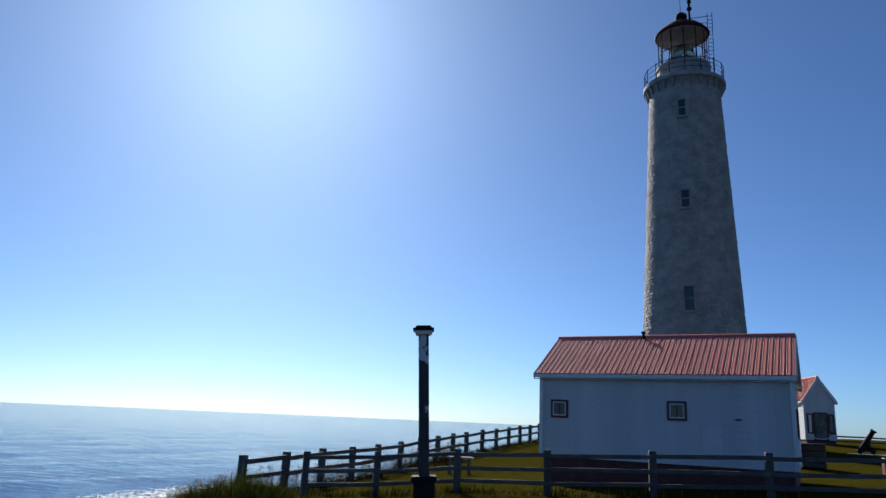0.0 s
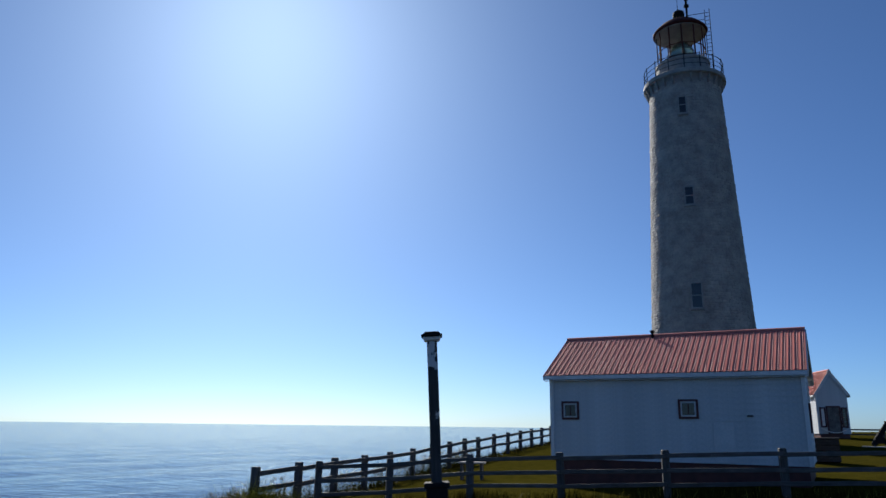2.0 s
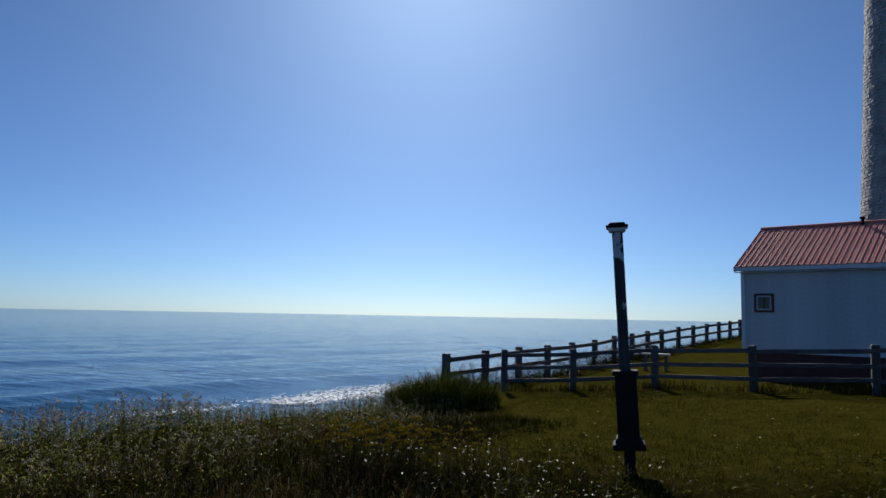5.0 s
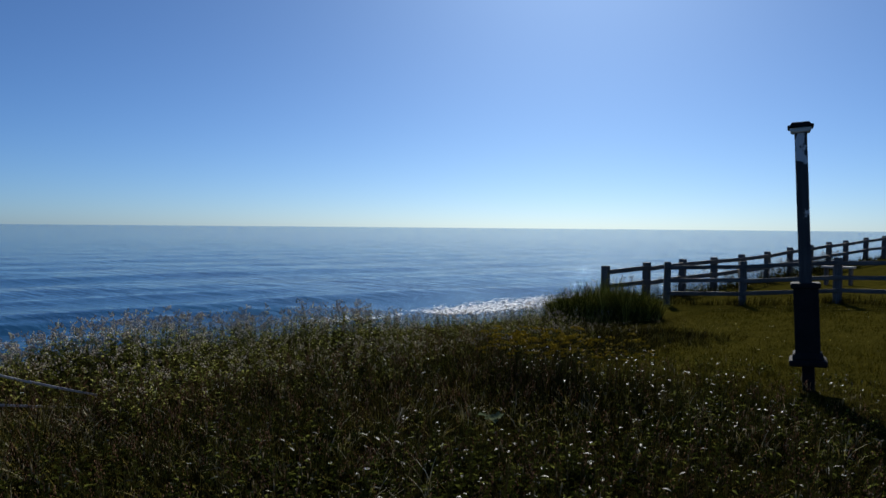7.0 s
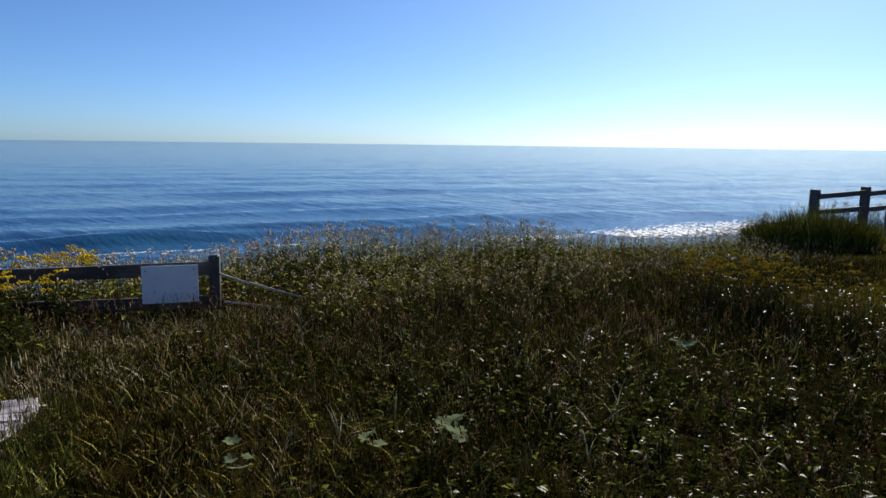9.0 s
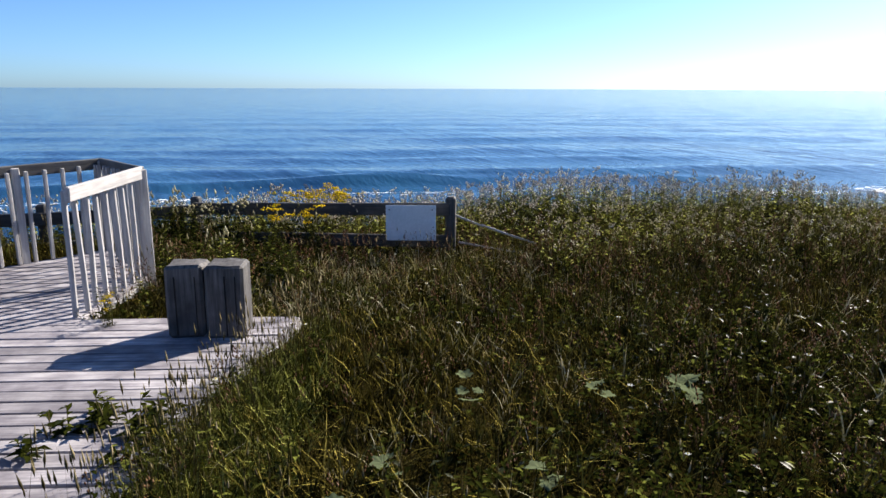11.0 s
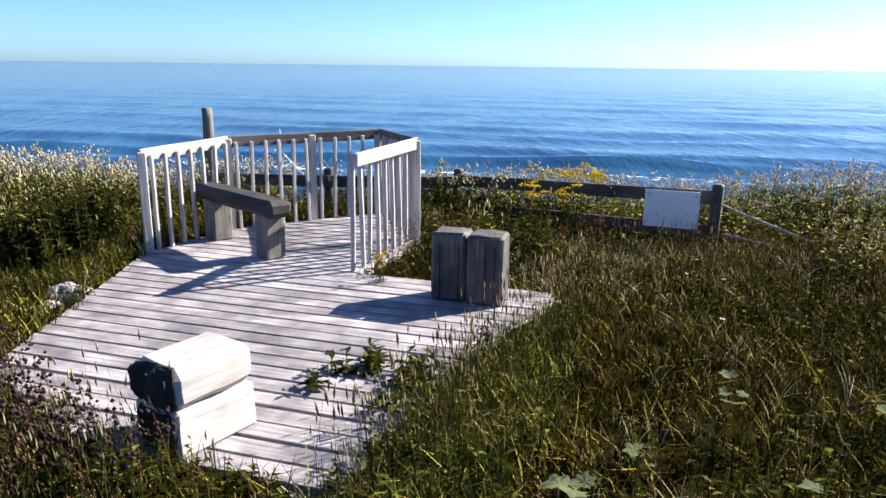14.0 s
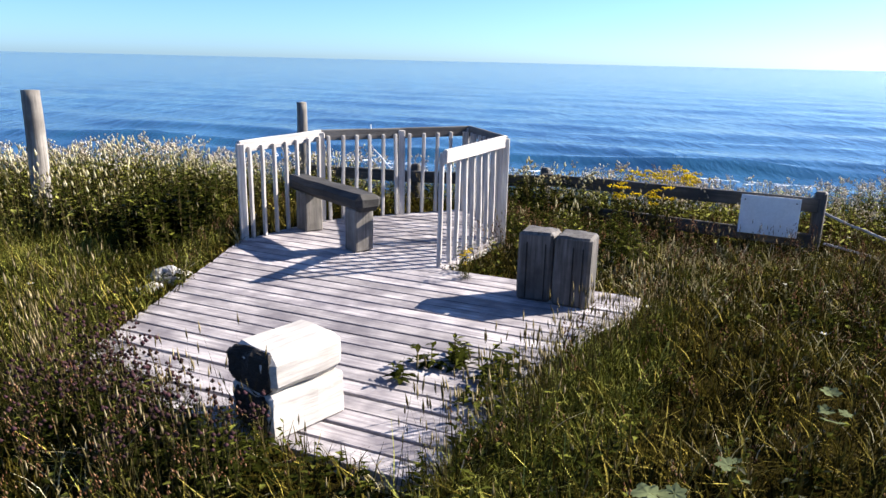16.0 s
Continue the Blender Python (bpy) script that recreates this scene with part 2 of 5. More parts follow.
def part(name, bm, mat, parent, label="", m=None, smooth=False):
    """Links a bmesh (or a mesh) as one object under a thing or part."""
    if isinstance(bm, bmesh.types.BMesh):
        bmesh.ops.recalc_face_normals(bm, faces=bm.faces)
        me = bpy.data.meshes.new(name)
        bm.to_mesh(me)
        bm.free()
        me.materials.append(mat)
        if smooth:
            for p in me.polygons:
                p.use_smooth = True
    else:
        me = bm
    ob = new(name, me)
    ob.parent = parent
    if m is not None:
        ob.matrix_basis = m
    if label:
        ob["label"] = label
    return ob


def thing(name, label, category, m=None, group="", kind=""):
    ob = new(name)
    ob.empty_display_size = 0.2
    if m is not None:
        ob.matrix_basis = m
    return tagged(ob, label, category, group, kind)


def box(sx, sy, sz, bevel=0.0, at=(0, 0, 0), taper=1.0, bm=None):
    """A bevelled box with its base centre at at; taper: size of its top against its base."""
    own = bmesh.new()
    bmesh.ops.create_cube(own, size=1.0)
    for v in own.verts:
        k = taper if v.co.z > 0 else 1.0
        v.co = Vector((v.co.x * sx * k, v.co.y * sy * k, (v.co.z + 0.5) * sz))
    if bevel:
        bmesh.ops.bevel(own, geom=own.edges[:], offset=bevel, segments=1, affect="EDGES")
    bmesh.ops.translate(own, verts=own.verts, vec=at)
    return join(bm, own) if bm else own


def join(bm, other):
    tmp = bpy.data.meshes.new("tmp")
    other.to_mesh(tmp)
    other.free()
    bm.from_mesh(tmp)
    bpy.data.meshes.remove(tmp)
    return bm


def lathe(profile, seg=32, bm=None, at=(0, 0, 0)):
    """Rings of (radius, z) turned round the z axis and joined."""
    bm = bm or bmesh.new()
    rings = []
    for r, z in profile:
        rings.append([bm.verts.new((at[0] + r * math.cos(2 * math.pi * k / seg), at[1] + r * math.sin(2 * math.pi * k / seg), at[2] + z)) for k in range(seg)])
    for a, b in zip(rings, rings[1:]):
        for k in range(seg):
            bm.faces.new((a[k], a[(k + 1) % seg], b[(k + 1) % seg], b[k]))
    bm.faces.new(rings[0][::-1])
    bm.faces.new(rings[-1])
    return bm


def timber(length, w, h, seed=0, bevel=0.008, rough=0.004, cuts=6):
    """A worn beam along x, base centre at 0, uneven along its length."""
    bm = box(length, w, h, bevel)
    bmesh.ops.subdivide_edges(bm, edges=[e for e in bm.edges if abs(e.verts[0].co.x - e.verts[1].co.x) > length * 0.5], cuts=cuts)
    for v in bm.verts:
        n = noise.noise_vector(Vector((v.co.x * 3.1 + seed * 7.3, v.co.y * 9 + seed, v.co.z * 9)))
        v.co += Vector((n.x * rough, n.y * rough, n.z * rough))
    return bm


def beam_between(p, q):
    """A pose whose x axis runs from p to q, at the middle, z kept up."""
    p, q = Vector(p), Vector(q)
    x = (q - p).normalized()
    y = Vector((0, 0, 1)).cross(x)
    y = y.normalized() if y.length > 1e-4 else Vector((0, 1, 0))
    z = x.cross(y)
    m = Matrix((x, y, z)).transposed().to_4x4()
    m.translation = (p + q) / 2
    return m


# ---- ground and sea ----
SEA = -5.0
EDGE_Y = [-3000, -40, -5, 2, 10, 18, 35, 46, 70, 120, 300, 3000]
EDGE_X = [-60, -12.5, -11.2, -10.6, -9.0, -6.4, -0.7, 3.5, 14, 40, 160, 3000]


def edge_x(y):
    return np.interp(y, EDGE_Y, EDGE_X)


def smooth(a, b, v):
    t = np.clip((v - a) / (b - a), 0, 1)
    return t * t * (3 - 2 * t)


def ground_z(x, y):
    """Height of the turf: level round the deck, rising gently inland and to the tower, falling off the cliff."""
    x, y = np.asarray(x, float), np.asarray(y, float)
    side = np.where(x > 0, 1.0, smooth(7, 17, y))
    z = 0.62 * np.tanh(x / 12) * side + np.clip((y - 26) * 0.025, 0, 0.75)
    z = z + 0.025 * np.sin(x * 1.3 + 0.5 * y) * np.sin(y * 0.9 - 0.4 * x) + 0.012 * np.sin(3.1 * x + 1.7 * y)
    z = z - 0.24 * np.exp(-((x + 8.0) ** 2 + (y - 2.6) ** 2) / 3.2)
    s_, w_ = (x + 6.76) * 0.431 + (y + 2.03) * 0.902, (x + 6.76) * 0.902 - (y + 2.03) * 0.431
    hollow = smooth(0.1, 0.5, s_ - 0.363 * np.maximum(w_, 0)) * smooth(0.05, 0.45, 1.85 + 1.6 * smooth(-0.1, 0.3, w_) - s_) * smooth(-1.4, -1.0, w_) * smooth(0.05, 0.45, 2.9 - w_)
    z = z - 0.38 * hollow
    w = x - edge_x(y)
    z = z - 0.35 * smooth(1.8, 0.0, w)
    return z - 7.0 * smooth(0.3, -3.2, w)


def grid_sheet(name, us, vs, place, mat):
    verts = [place(u, v) for v in vs for u in us]
    n = len(us)
    faces = [(j * n + i, j * n + i + 1, (j + 1) * n + i + 1, (j + 1) * n + i) for j in range(len(vs) - 1) for i in range(n - 1)]
    me = mesh_of(name, verts, faces, mat)
    for p in me.polygons:
        p.use_smooth = True
    return new(name, me)


ws = [-60, -20, -8, -4, -3, -2.2, -1.5, -1, -0.5, 0, 0.5] + list(np.arange(1, 26, 0.4)) + [30, 40, 60, 100, 200, 500, 1500, 4000]
ys = [-3000, -1000, -300, -100, -50, -30, -20] + list(np.arange(-14, 60, 0.45)) + [65, 75, 90, 110, 140, 180, 240, 300, 600, 1500, 3000]


def ground_point(w, y):
    x = float(edge_x(y)) + w
    return (x, y, float(ground_z(x, y)))


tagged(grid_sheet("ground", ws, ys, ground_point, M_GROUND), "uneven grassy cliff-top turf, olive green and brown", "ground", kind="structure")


SHORE_Y = [-300, -30, 0, 20, 25, 44, 49, 62, 70, 300]
SHORE_X = [-110, -54, -46, -40.5, -38.5, -30, -27.6, -23.7, -21, 50]


def sea_point(r, a):
    x, y = r * math.cos(a), r * math.sin(a)
    d = x - float(edge_x(y))
    # swell runs towards the shore
    ph = (x * 0.90 - y * 0.43) + 3.5 * noise.noise(Vector((x * 0.035, y * 0.035, 7)))
    fade = 1.0 / (1.0 + (r / 140.0) ** 2)
    z = SEA + fade * (0.11 * math.sin(ph * 0.62 + 0.8 * noise.noise(Vector((x * 0.03, y * 0.03, 0)))) + 0.10 * math.sin(ph * 0.31 + 1.0 + 2.2 * noise.noise(Vector((x * 0.02, y * 0.02, 4)))))
    crest = (0.5 + 0.5 * math.sin(ph * 0.46 + 2.0 + 1.5 * noise.noise(Vector((x * 0.04, y * 0.04, 9))))) ** 5
    z += 0.55 * crest / (1.0 + (r / 75.0) ** 4) * (0.6 + 0.8 * noise.noise(Vector((x * 0.03, y * 0.03, 12))))
    # one breaker about to fall, a little off the beach
    off = float(np.interp(y, SHORE_Y, SHORE_X)) - 6.5 + 2.0 * noise.noise(Vector((y * 0.05, 3, 1))) - x
    z += 0.62 * math.exp(-(off / (1.0 if off < 0 else 2.6)) ** 2) * (0.75 + 0.6 * noise.noise(Vector((y * 0.07, 8, 2)))) * smooth(54, 44, y) if r < 160 else 0.0
    z += fade * 0.22 * noise.noise(Vector((x * 0.15, y * 0.08, 2)))
    return (x, y, z)


sea_r = [3.0 * 1.0185 ** k for k in range(403)]
sea_a = [radians(25 + k) for k in range(266)]
tagged(grid_sheet("water", sea_r, sea_a, sea_point, M_SEA), "calm deep blue sea with low swell reaching the horizon", "sea", kind="structure")


def surf_and_glints():
    """Ragged foam flecks and streaks where water breaks on the beach; dense far ones imitate sun glitter."""
    rng = random.Random(17)
    verts, faces = [], []
    for n in range(6400):
        # the extra far flecks are white pieces imitating sun glitter on the water
        far = n > 3200
        y = rng.uniform(48, 74) if far else rng.uniform(-12, 56)
        thick = 0.12 + noise.noise(Vector((y * 0.13, 4, 0))) + (0.8 if far else 0.0)
        if thick < rng.random() * 0.8:
            continue
        x = float(np.interp(y, SHORE_Y, SHORE_X)) + rng.gauss(0.4, 0.45) * (0.8 + 1.3 * thick) * (1.8 if far else 1.0)
        l, w = rng.uniform(0.15, 0.8), rng.uniform(0.05, 0.2)
        yaw = 1.15 + rng.gauss(0, 0.35)
        c, s = math.cos(yaw), math.sin(yaw)
        i = len(verts)
        for k in range(6):
            a = 6.283 * k / 6
            u, v = l / 2 * math.cos(a) * rng.uniform(0.6, 1.1), w / 2 * math.sin(a) * rng.uniform(0.6, 1.1)
            px, py = x + u * c - v * s, y + u * s + v * c
            verts.append((px, py, sea_point(math.hypot(px, py), math.atan2(py, px))[2] + 0.05 + 0.03 * rng.random()))
        faces.append(tuple(range(i, i + 6)))
    return mesh_of("surf_foam", verts, faces, M_FOAM_GLINT)


tagged(new("surf_foam", surf_and_glints()), "broken white foam lines near the shore, far flecks imitating sun glitter", "foam", kind="stuff")

# ---- shed ----
SHED = pose(2.753, 22.593, 0, 0, 0, -26.8)


def frame_bars(bm, w, h, t, d, at):
    """Four bars round an opening w by h in the xz plane, centre at at."""
    x, y, z = at
    box(w + 2 * t, d, t, 0.004, (x, y, z + h / 2), bm=bm)
    box(w + 2 * t, d, t, 0.004, (x, y, z - h / 2 - t), bm=bm)
    box(t, d, h, 0.004, (x - w / 2 - t / 2, y, z - h / 2), bm=bm)
    box(t, d, h, 0.004, (x + w / 2 + t / 2, y, z - h / 2), bm=bm)
    return bm


def window(parent, x, y, z, w, h):
    win = part("window", frame_bars(bmesh.new(), w + 0.12, h + 0.12, 0.06, 0.05, (0, 0, 0)), M_TRIM, parent, "small window with dark red outer trim", pose(x, y, z))
    part("window_frame", frame_bars(bmesh.new(), w + 0.03, h + 0.03, 0.04, 0.04, (0, -0.004, 0)), M_SHED, win, "white painted inner frame")
    part("pane", box(w + 0.03, 0.012, h + 0.03, 0, (0, 0.012, -h / 2 - 0.015)), M_GLASS, win, "dark glass pane")
    part("glazing_bar", box(0.025, 0.02, h, 0, (0, 0.0, -h / 2)), M_TRIM, win)
    return win


def ribbed_panel(width, length):
    """A roofing strip along y with one raised rib at its edge and small flutes."""
    xs = [0, 0.010, 0.016, 0.026, 0.034, 0.5 * width, 0.5 * width + 0.012, 0.5 * width + 0.024, width]
    zs = [0, 0, 0.020, 0.020, 0, 0, 0.008, 0, 0]
    verts = [(x, y, z) for y in (0, length) for x, z in zip(xs, zs)] + [(x, y, -0.012) for y in (0, length) for x in (0, width)]
    k = len(xs)
    faces = [(i, i + 1, k + i + 1, k + i) for i in range(k - 1)] + [(2 * k, 2 * k + 2, 2 * k + 3, 2 * k + 1)]
    faces += [tuple(range(k - 1, -1, -1)) + (2 * k, 2 * k + 1), tuple(range(k, 2 * k)) + (2 * k + 3, 2 * k + 2)]
    return mesh_of("roof_panel", verts, faces, M_REDROOF)


def gable_house(name, label, m, length, depth, eave, rise, over, ground, skirt=0.42, group=""):
    """A small clapboard house: roof from x 0 to length and y 0 to depth at the eaves, walls set in by over."""
    house = thing(name, label, "building", m, group)
    x0, x1, y0, y1 = over, length - over * 0.7, over + 0.04, depth - over - 0.04
    base = ground + skirt
    slope = rise / (depth / 2)
    wt_ = eave - 0.16 + slope * over
    bm = bmesh.new()
    prof = [(y0, base), (y1, base), (y1, wt_), (depth / 2, wt_ + (depth / 2 - y0) * slope), (y0, wt_)]
    a = [bm.verts.new((x0 + 0.02, y, z)) for y, z in prof]
    b = [bm.verts.new((x1 - 0.02, y, z)) for y, z in prof]
    bm.faces.new(a)
    bm.faces.new(b[::-1])
    for i in range(5):
        j = (i + 1) % 5
        bm.faces.new((a[i], b[i], b[j], a[j]))
    part("wall", bm, M_SHED, house)
    part("foundation", box(x1 - x0 - 0.1, y1 - y0 - 0.1, skirt + 0.5, 0.01, ((x0 + x1) / 2, (y0 + y1) / 2, ground - 0.5)), M_TRIM, house, "dark red painted foundation skirting")
    # clapboards on the front and on the gable ends
    n = int((wt_ - base) / 0.165)
    hgt = (wt_ - base) / n
    bl = mesh_of("clapboard", [(x0, 0, 0), (x1, 0, 0), (x1, -0.028, 0), (x0, -0.028, 0), (x0, -0.006, hgt), (x1, -0.006, hgt), (x1, 0, hgt), (x0, 0, hgt)],
                 [(0, 1, 2, 3), (3, 2, 5, 4), (4, 5, 6, 7), (0, 3, 4, 7), (1, 6, 5, 2)], M_SHED)
    for i in range(n):
        part("clapboard", bl, M_SHED, house, m=pose(0, y0, base + i * hgt))
    for gx, sg in ((x0, -1), (x1, 1)):
        for i in range(int((wt_ + (depth / 2 - y0) * slope - base) / hgt)):
            z = base + i * hgt
            cut = max(0.0, (z + hgt - wt_) / slope)
            ya, yb = y0 + cut, y1 - cut
            if yb - ya < 0.15:
                break
            cb = mesh_of("clapboard", [(0, ya, 0), (0, yb, 0), (sg * 0.028, yb, 0), (sg * 0.028, ya, 0), (sg * 0.006, ya, hgt), (sg * 0.006, yb, hgt), (0, yb, hgt), (0, ya, hgt)],
                         [(0, 1, 2, 3), (3, 2, 5, 4), (4, 5, 6, 7), (0, 3, 4, 7), (1, 6, 5, 2)], M_SHED)
            part("clapboard", cb, M_SHED, house, m=pose(gx, 0, z))
    for cx in (x0 - 0.02, x1 + 0.02):
        part("corner_board", box(0.11, 0.11, wt_ - base, 0.006, (cx, y0 - 0.02, base)), M_WHITE, house)
    # roof
    L = math.hypot(depth / 2, rise)
    ang = math.degrees(math.atan2(rise, depth / 2))
    k = int(length / 0.158)
    strip = ribbed_panel(length / k, L)
    front = part("roof", box(length, L, 0.03, 0, (length / 2, L / 2, -0.05)), M_WHITE, house, "red ribbed metal roof slope", pose(0, 0, eave, ang))
    back = part("roof", box(length, L, 0.03, 0, (length / 2, L / 2, -0.05)), M_WHITE, house, "red ribbed metal roof slope", pose(length, depth, eave, ang, 0, 180))
    for side in (front, back):
        for i in range(k):
            part("roof_panel", strip, M_REDROOF, side, m=pose(i * length / k, -0.02, -0.005))
    part("ridge_cap", lathe([(0.07, -length / 2), (0.07, length / 2)], 8), M_REDROOF, house, m=pose(length / 2, depth / 2, eave + rise - 0.02, 0, 90))
    part("fascia", box(length, 0.03, 0.11, 0.004, (length / 2, -0.002, eave - 0.15)), M_WHITE, house, "white eave fascia board")
    part("fascia", box(length, 0.03, 0.15, 0.004, (length / 2, depth, eave - 0.19)), M_WHITE, house)
    part("soffit", box(length, over, 0.015, 0, (length / 2, over / 2 + 0.02, eave - 0.185)), M_WHITE, house)
    for gx in (-0.012, length + 0.012):
        for s, a_ in ((0, ang), (1, -ang)):
            part("bargeboard", box(0.03, L, 0.16, 0.004, (0, L / 2 * (1 if s == 0 else -1), -0.19)), M_WHITE, house, m=pose(gx, 0 if s == 0 else depth, eave, a_))
    return house


shed = gable_house("storage_shed", "white clapboard storage shed with red metal roof", SHED, 7.44, 4.95, 3.45, 1.39, 0.21, 0.15, 0.78)
window(shed, 0.78, 0.215, 2.37, 0.31, 0.31)
window(shed, 4.29, 0.215, 2.41, 0.31, 0.31)
part("wall_patch", box(0.55, 0.012, 1.1, 0.003, (5.2, 0.216, 0.95)), M_SHED, shed, "boarded-up hatch in white paint")
part("wall_vent", box(0.16, 0.06, 0.05, 0.01, (5.92, 0.2, 2.2)), M_GREY, shed, "small grey vent")
vent = part("vent_pipe", lathe([(0.045, 0), (0.045, 0.18), (0.075, 0.18), (0.08, 0.24), (0.02, 0.27)], 12), M_BLACK, shed, "black roof vent pipe", pose(2.95, 2.35, 4.74))
part("side_window", frame_bars(bmesh.new(), 0.5, 0.7, 0.07, 0.05, (0, 0, 0)), M_TRIM, shed, "dark red side window trim", pose(7.34, 2.2, 2.2, 0, 0, 90))

# ---- second house, farther inland ----
hut = gable_house("small_house", "small white gabled house with red metal roof", pose(26.5, 58.6, 0, 0, 0, -97), 5.0, 2.5, 4.4, 1.8, 0.15, 1.2)
part("door", box(0.05, 0.8, 1.85, 0.01, (0, 1.25, 1.65)), M_GREY, hut, "grey plank door between dark posts", pose(4.94, 0, 0))
part("door_frame", frame_bars(bmesh.new(), 0.8, 1.85, 0.09, 0.06, (0, 0, 0)), M_TRIM, hut, "dark red door frame", pose(4.97, 1.25, 2.575, 0, 0, 90))
for dy in (0.52, 1.98):
    side = part("window", frame_bars(bmesh.new(), 0.22, 1.25, 0.09, 0.06, (0, 0, 0)), M_TRIM, hut, "narrow window with dark red frame", pose(4.97, dy, 2.78, 0, 0, 90))
    for k in range(4):
        part("pane", box(0.2, 0.03, 0.27, 0.004, (0, 0, -0.60 + 0.31 * k)), M_WHITE if dy < 1 else M_GLASS, side, "pale pane" if dy < 1 else "dark pane")
rope = bmesh.new()
rope_at = [(5.12, 0.25 + 1.9 * k / 14, 2.02 - 0.36 * (1 - ((k - 7) / 7) ** 2)) for k in range(15)]
for p, q in zip(rope_at, rope_at[1:]):
    seg_ = box((Vector(q) - Vector(p)).length + 0.01, 0.06, 0.06, 0.01)
    seg_.transform(beam_between(p, q))
    join(rope, seg_)
part("rope", rope, M_WHITE, hut, "slack white rope hung across the front")

# ---- lighthouse ----
LX, LY = 17.02, 50.03
LB = 1.1


def tower_r(z):
    return 3.80 - 0.0475 * (z - LB)


lighthouse = thing("lighthouse", "tall tapering grey stone lighthouse with glazed lantern and dark roof", "lighthouse", pose(LX, LY, 0))
FACE = math.degrees(math.atan2(0 - LY, 0.25 - LX))


def masonry():
    """Tower wall of rough stone courses: a core with separate proud stones, joined."""
    rng = random.Random(4)
    verts, faces = [], []
    seg = 40
    for k in range(seg):
        a = 2 * math.pi * k / seg
        verts += [(math.cos(a) * (tower_r(0) - 0.012), math.sin(a) * (tower_r(0) - 0.012), 0), (math.cos(a) * (tower_r(27.2) - 0.012), math.sin(a) * (tower_r(27.2) - 0.012), 27.2)]
    for k in range(seg):
        j = (k + 1) % seg
        faces.append((2 * k, 2 * j, 2 * j + 1, 2 * k + 1))
    z = 0.6
    while z < 27.0:
        h = min(rng.uniform(0.19, 0.28), 27.1 - z)
        r = tower_r(z)
        n = int(2 * math.pi * r / rng.uniform(0.42, 0.60))
        off = rng.random()
        for k in range(n):
            a0, a1 = 2 * math.pi * (k + off) / n, 2 * math.pi * (k + off + 1) / n
            gap = 0.007 / r
            o = rng.uniform(0.0, 0.022)
            base = len(verts)
            for a, zz in ((a0 + gap, z + 0.007), (a1 - gap, z + 0.007), (a1 - gap, z + h - 0.007), (a0 + gap, z + h - 0.007)):
                rr = tower_r(zz) - 0.012
                verts.append((math.cos(a) * rr, math.sin(a) * rr, zz))
            for a, zz in ((a0 + 3 * gap, z + 0.028), (a1 - 3 * gap, z + 0.028), (a1 - 3 * gap, z + h - 0.028), (a0 + 3 * gap, z + h - 0.028)):
                rr = tower_r(zz) + o + rng.uniform(-0.012, 0.012)
                verts.append((math.cos(a) * rr, math.sin(a) * rr, zz))
            b = base
            faces += [(b + 4, b + 5, b + 6, b + 7), (b, b + 1, b + 5, b + 4), (b + 1, b + 2, b + 6, b + 5), (b + 2, b + 3, b + 7, b + 6), (b + 3, b, b + 4, b + 7)]
        z += h
    return mesh_of("masonry", verts, faces, M_STONE)


tagged(part("masonry", masonry(), M_STONE, lighthouse, "rough courses of pale grey limestone"), kind="stuff")
for z, w, h in ((10.5, 0.60, 1.6), (17.6, 0.50, 1.2), (24.6, 0.44, 1.2)):
    r = tower_r(z)
    m = pose(0, 0, 0, 0, 0, FACE + 90) @ pose(-0.2, -(r + 0.02), z)
    lw = part("window", frame_bars(bmesh.new(), w, h, 0.10, 0.16, (0, 0, 0)), M_CONC, lighthouse, "narrow window with stone surround", m)
    part("pane", box(w, 0.04, h, 0, (0, -0.03, -h / 2)), M_GLASS, lw, "dark glass")
    part("sash_bar", box(w, 0.05, 0.07, 0.01, (0, -0.045, -0.04)), M_CONC, lw, "grey sash bar")
    part("sill", box(w + 0.3, 0.26, 0.11, 0.015, (0, -0.02, -h / 2 - 0.2)), M_CONC, lw)
# gallery
part("cornice", lathe([(2.58, 26.3), (2.60, 26.6), (2.66, 26.95), (2.82, 27.05)], 48), M_CONC, lighthouse, "curved stone cornice", smooth=True)
corbel = mesh_of("corbel", [(2.5, -0.055, 26.35), (2.5, 0.055, 26.35), (2.72, 0.055, 26.5), (2.72, -0.055, 26.5), (2.95, -0.055, 27.05), (2.95, 0.055, 27.05), (2.5, 0.055, 27.05), (2.5, -0.055, 27.05)],
                 [(0, 1, 2, 3), (3, 2, 5, 4), (0, 3, 4, 7), (1, 6, 5, 2), (4, 5, 6, 7)], M_CONC)
for k in range(26):
    part("corbel", corbel, M_CONC, lighthouse, m=pose(0, 0, 0.0, 0, 0, 360 * k / 26))
part("gallery_floor", lathe([(2.88, 27.04), (3.0, 27.1), (3.0, 27.38), (2.92, 27.45), (1.0, 27.45)], 48), M_CONC, lighthouse, "stone gallery floor")
part("drum", lathe([(1.95, 27.4), (1.95, 28.75), (2.02, 28.78), (2.02, 28.95), (1.2, 28.95)], 32), M_CONC, lighthouse, "pale grey lantern drum wall")
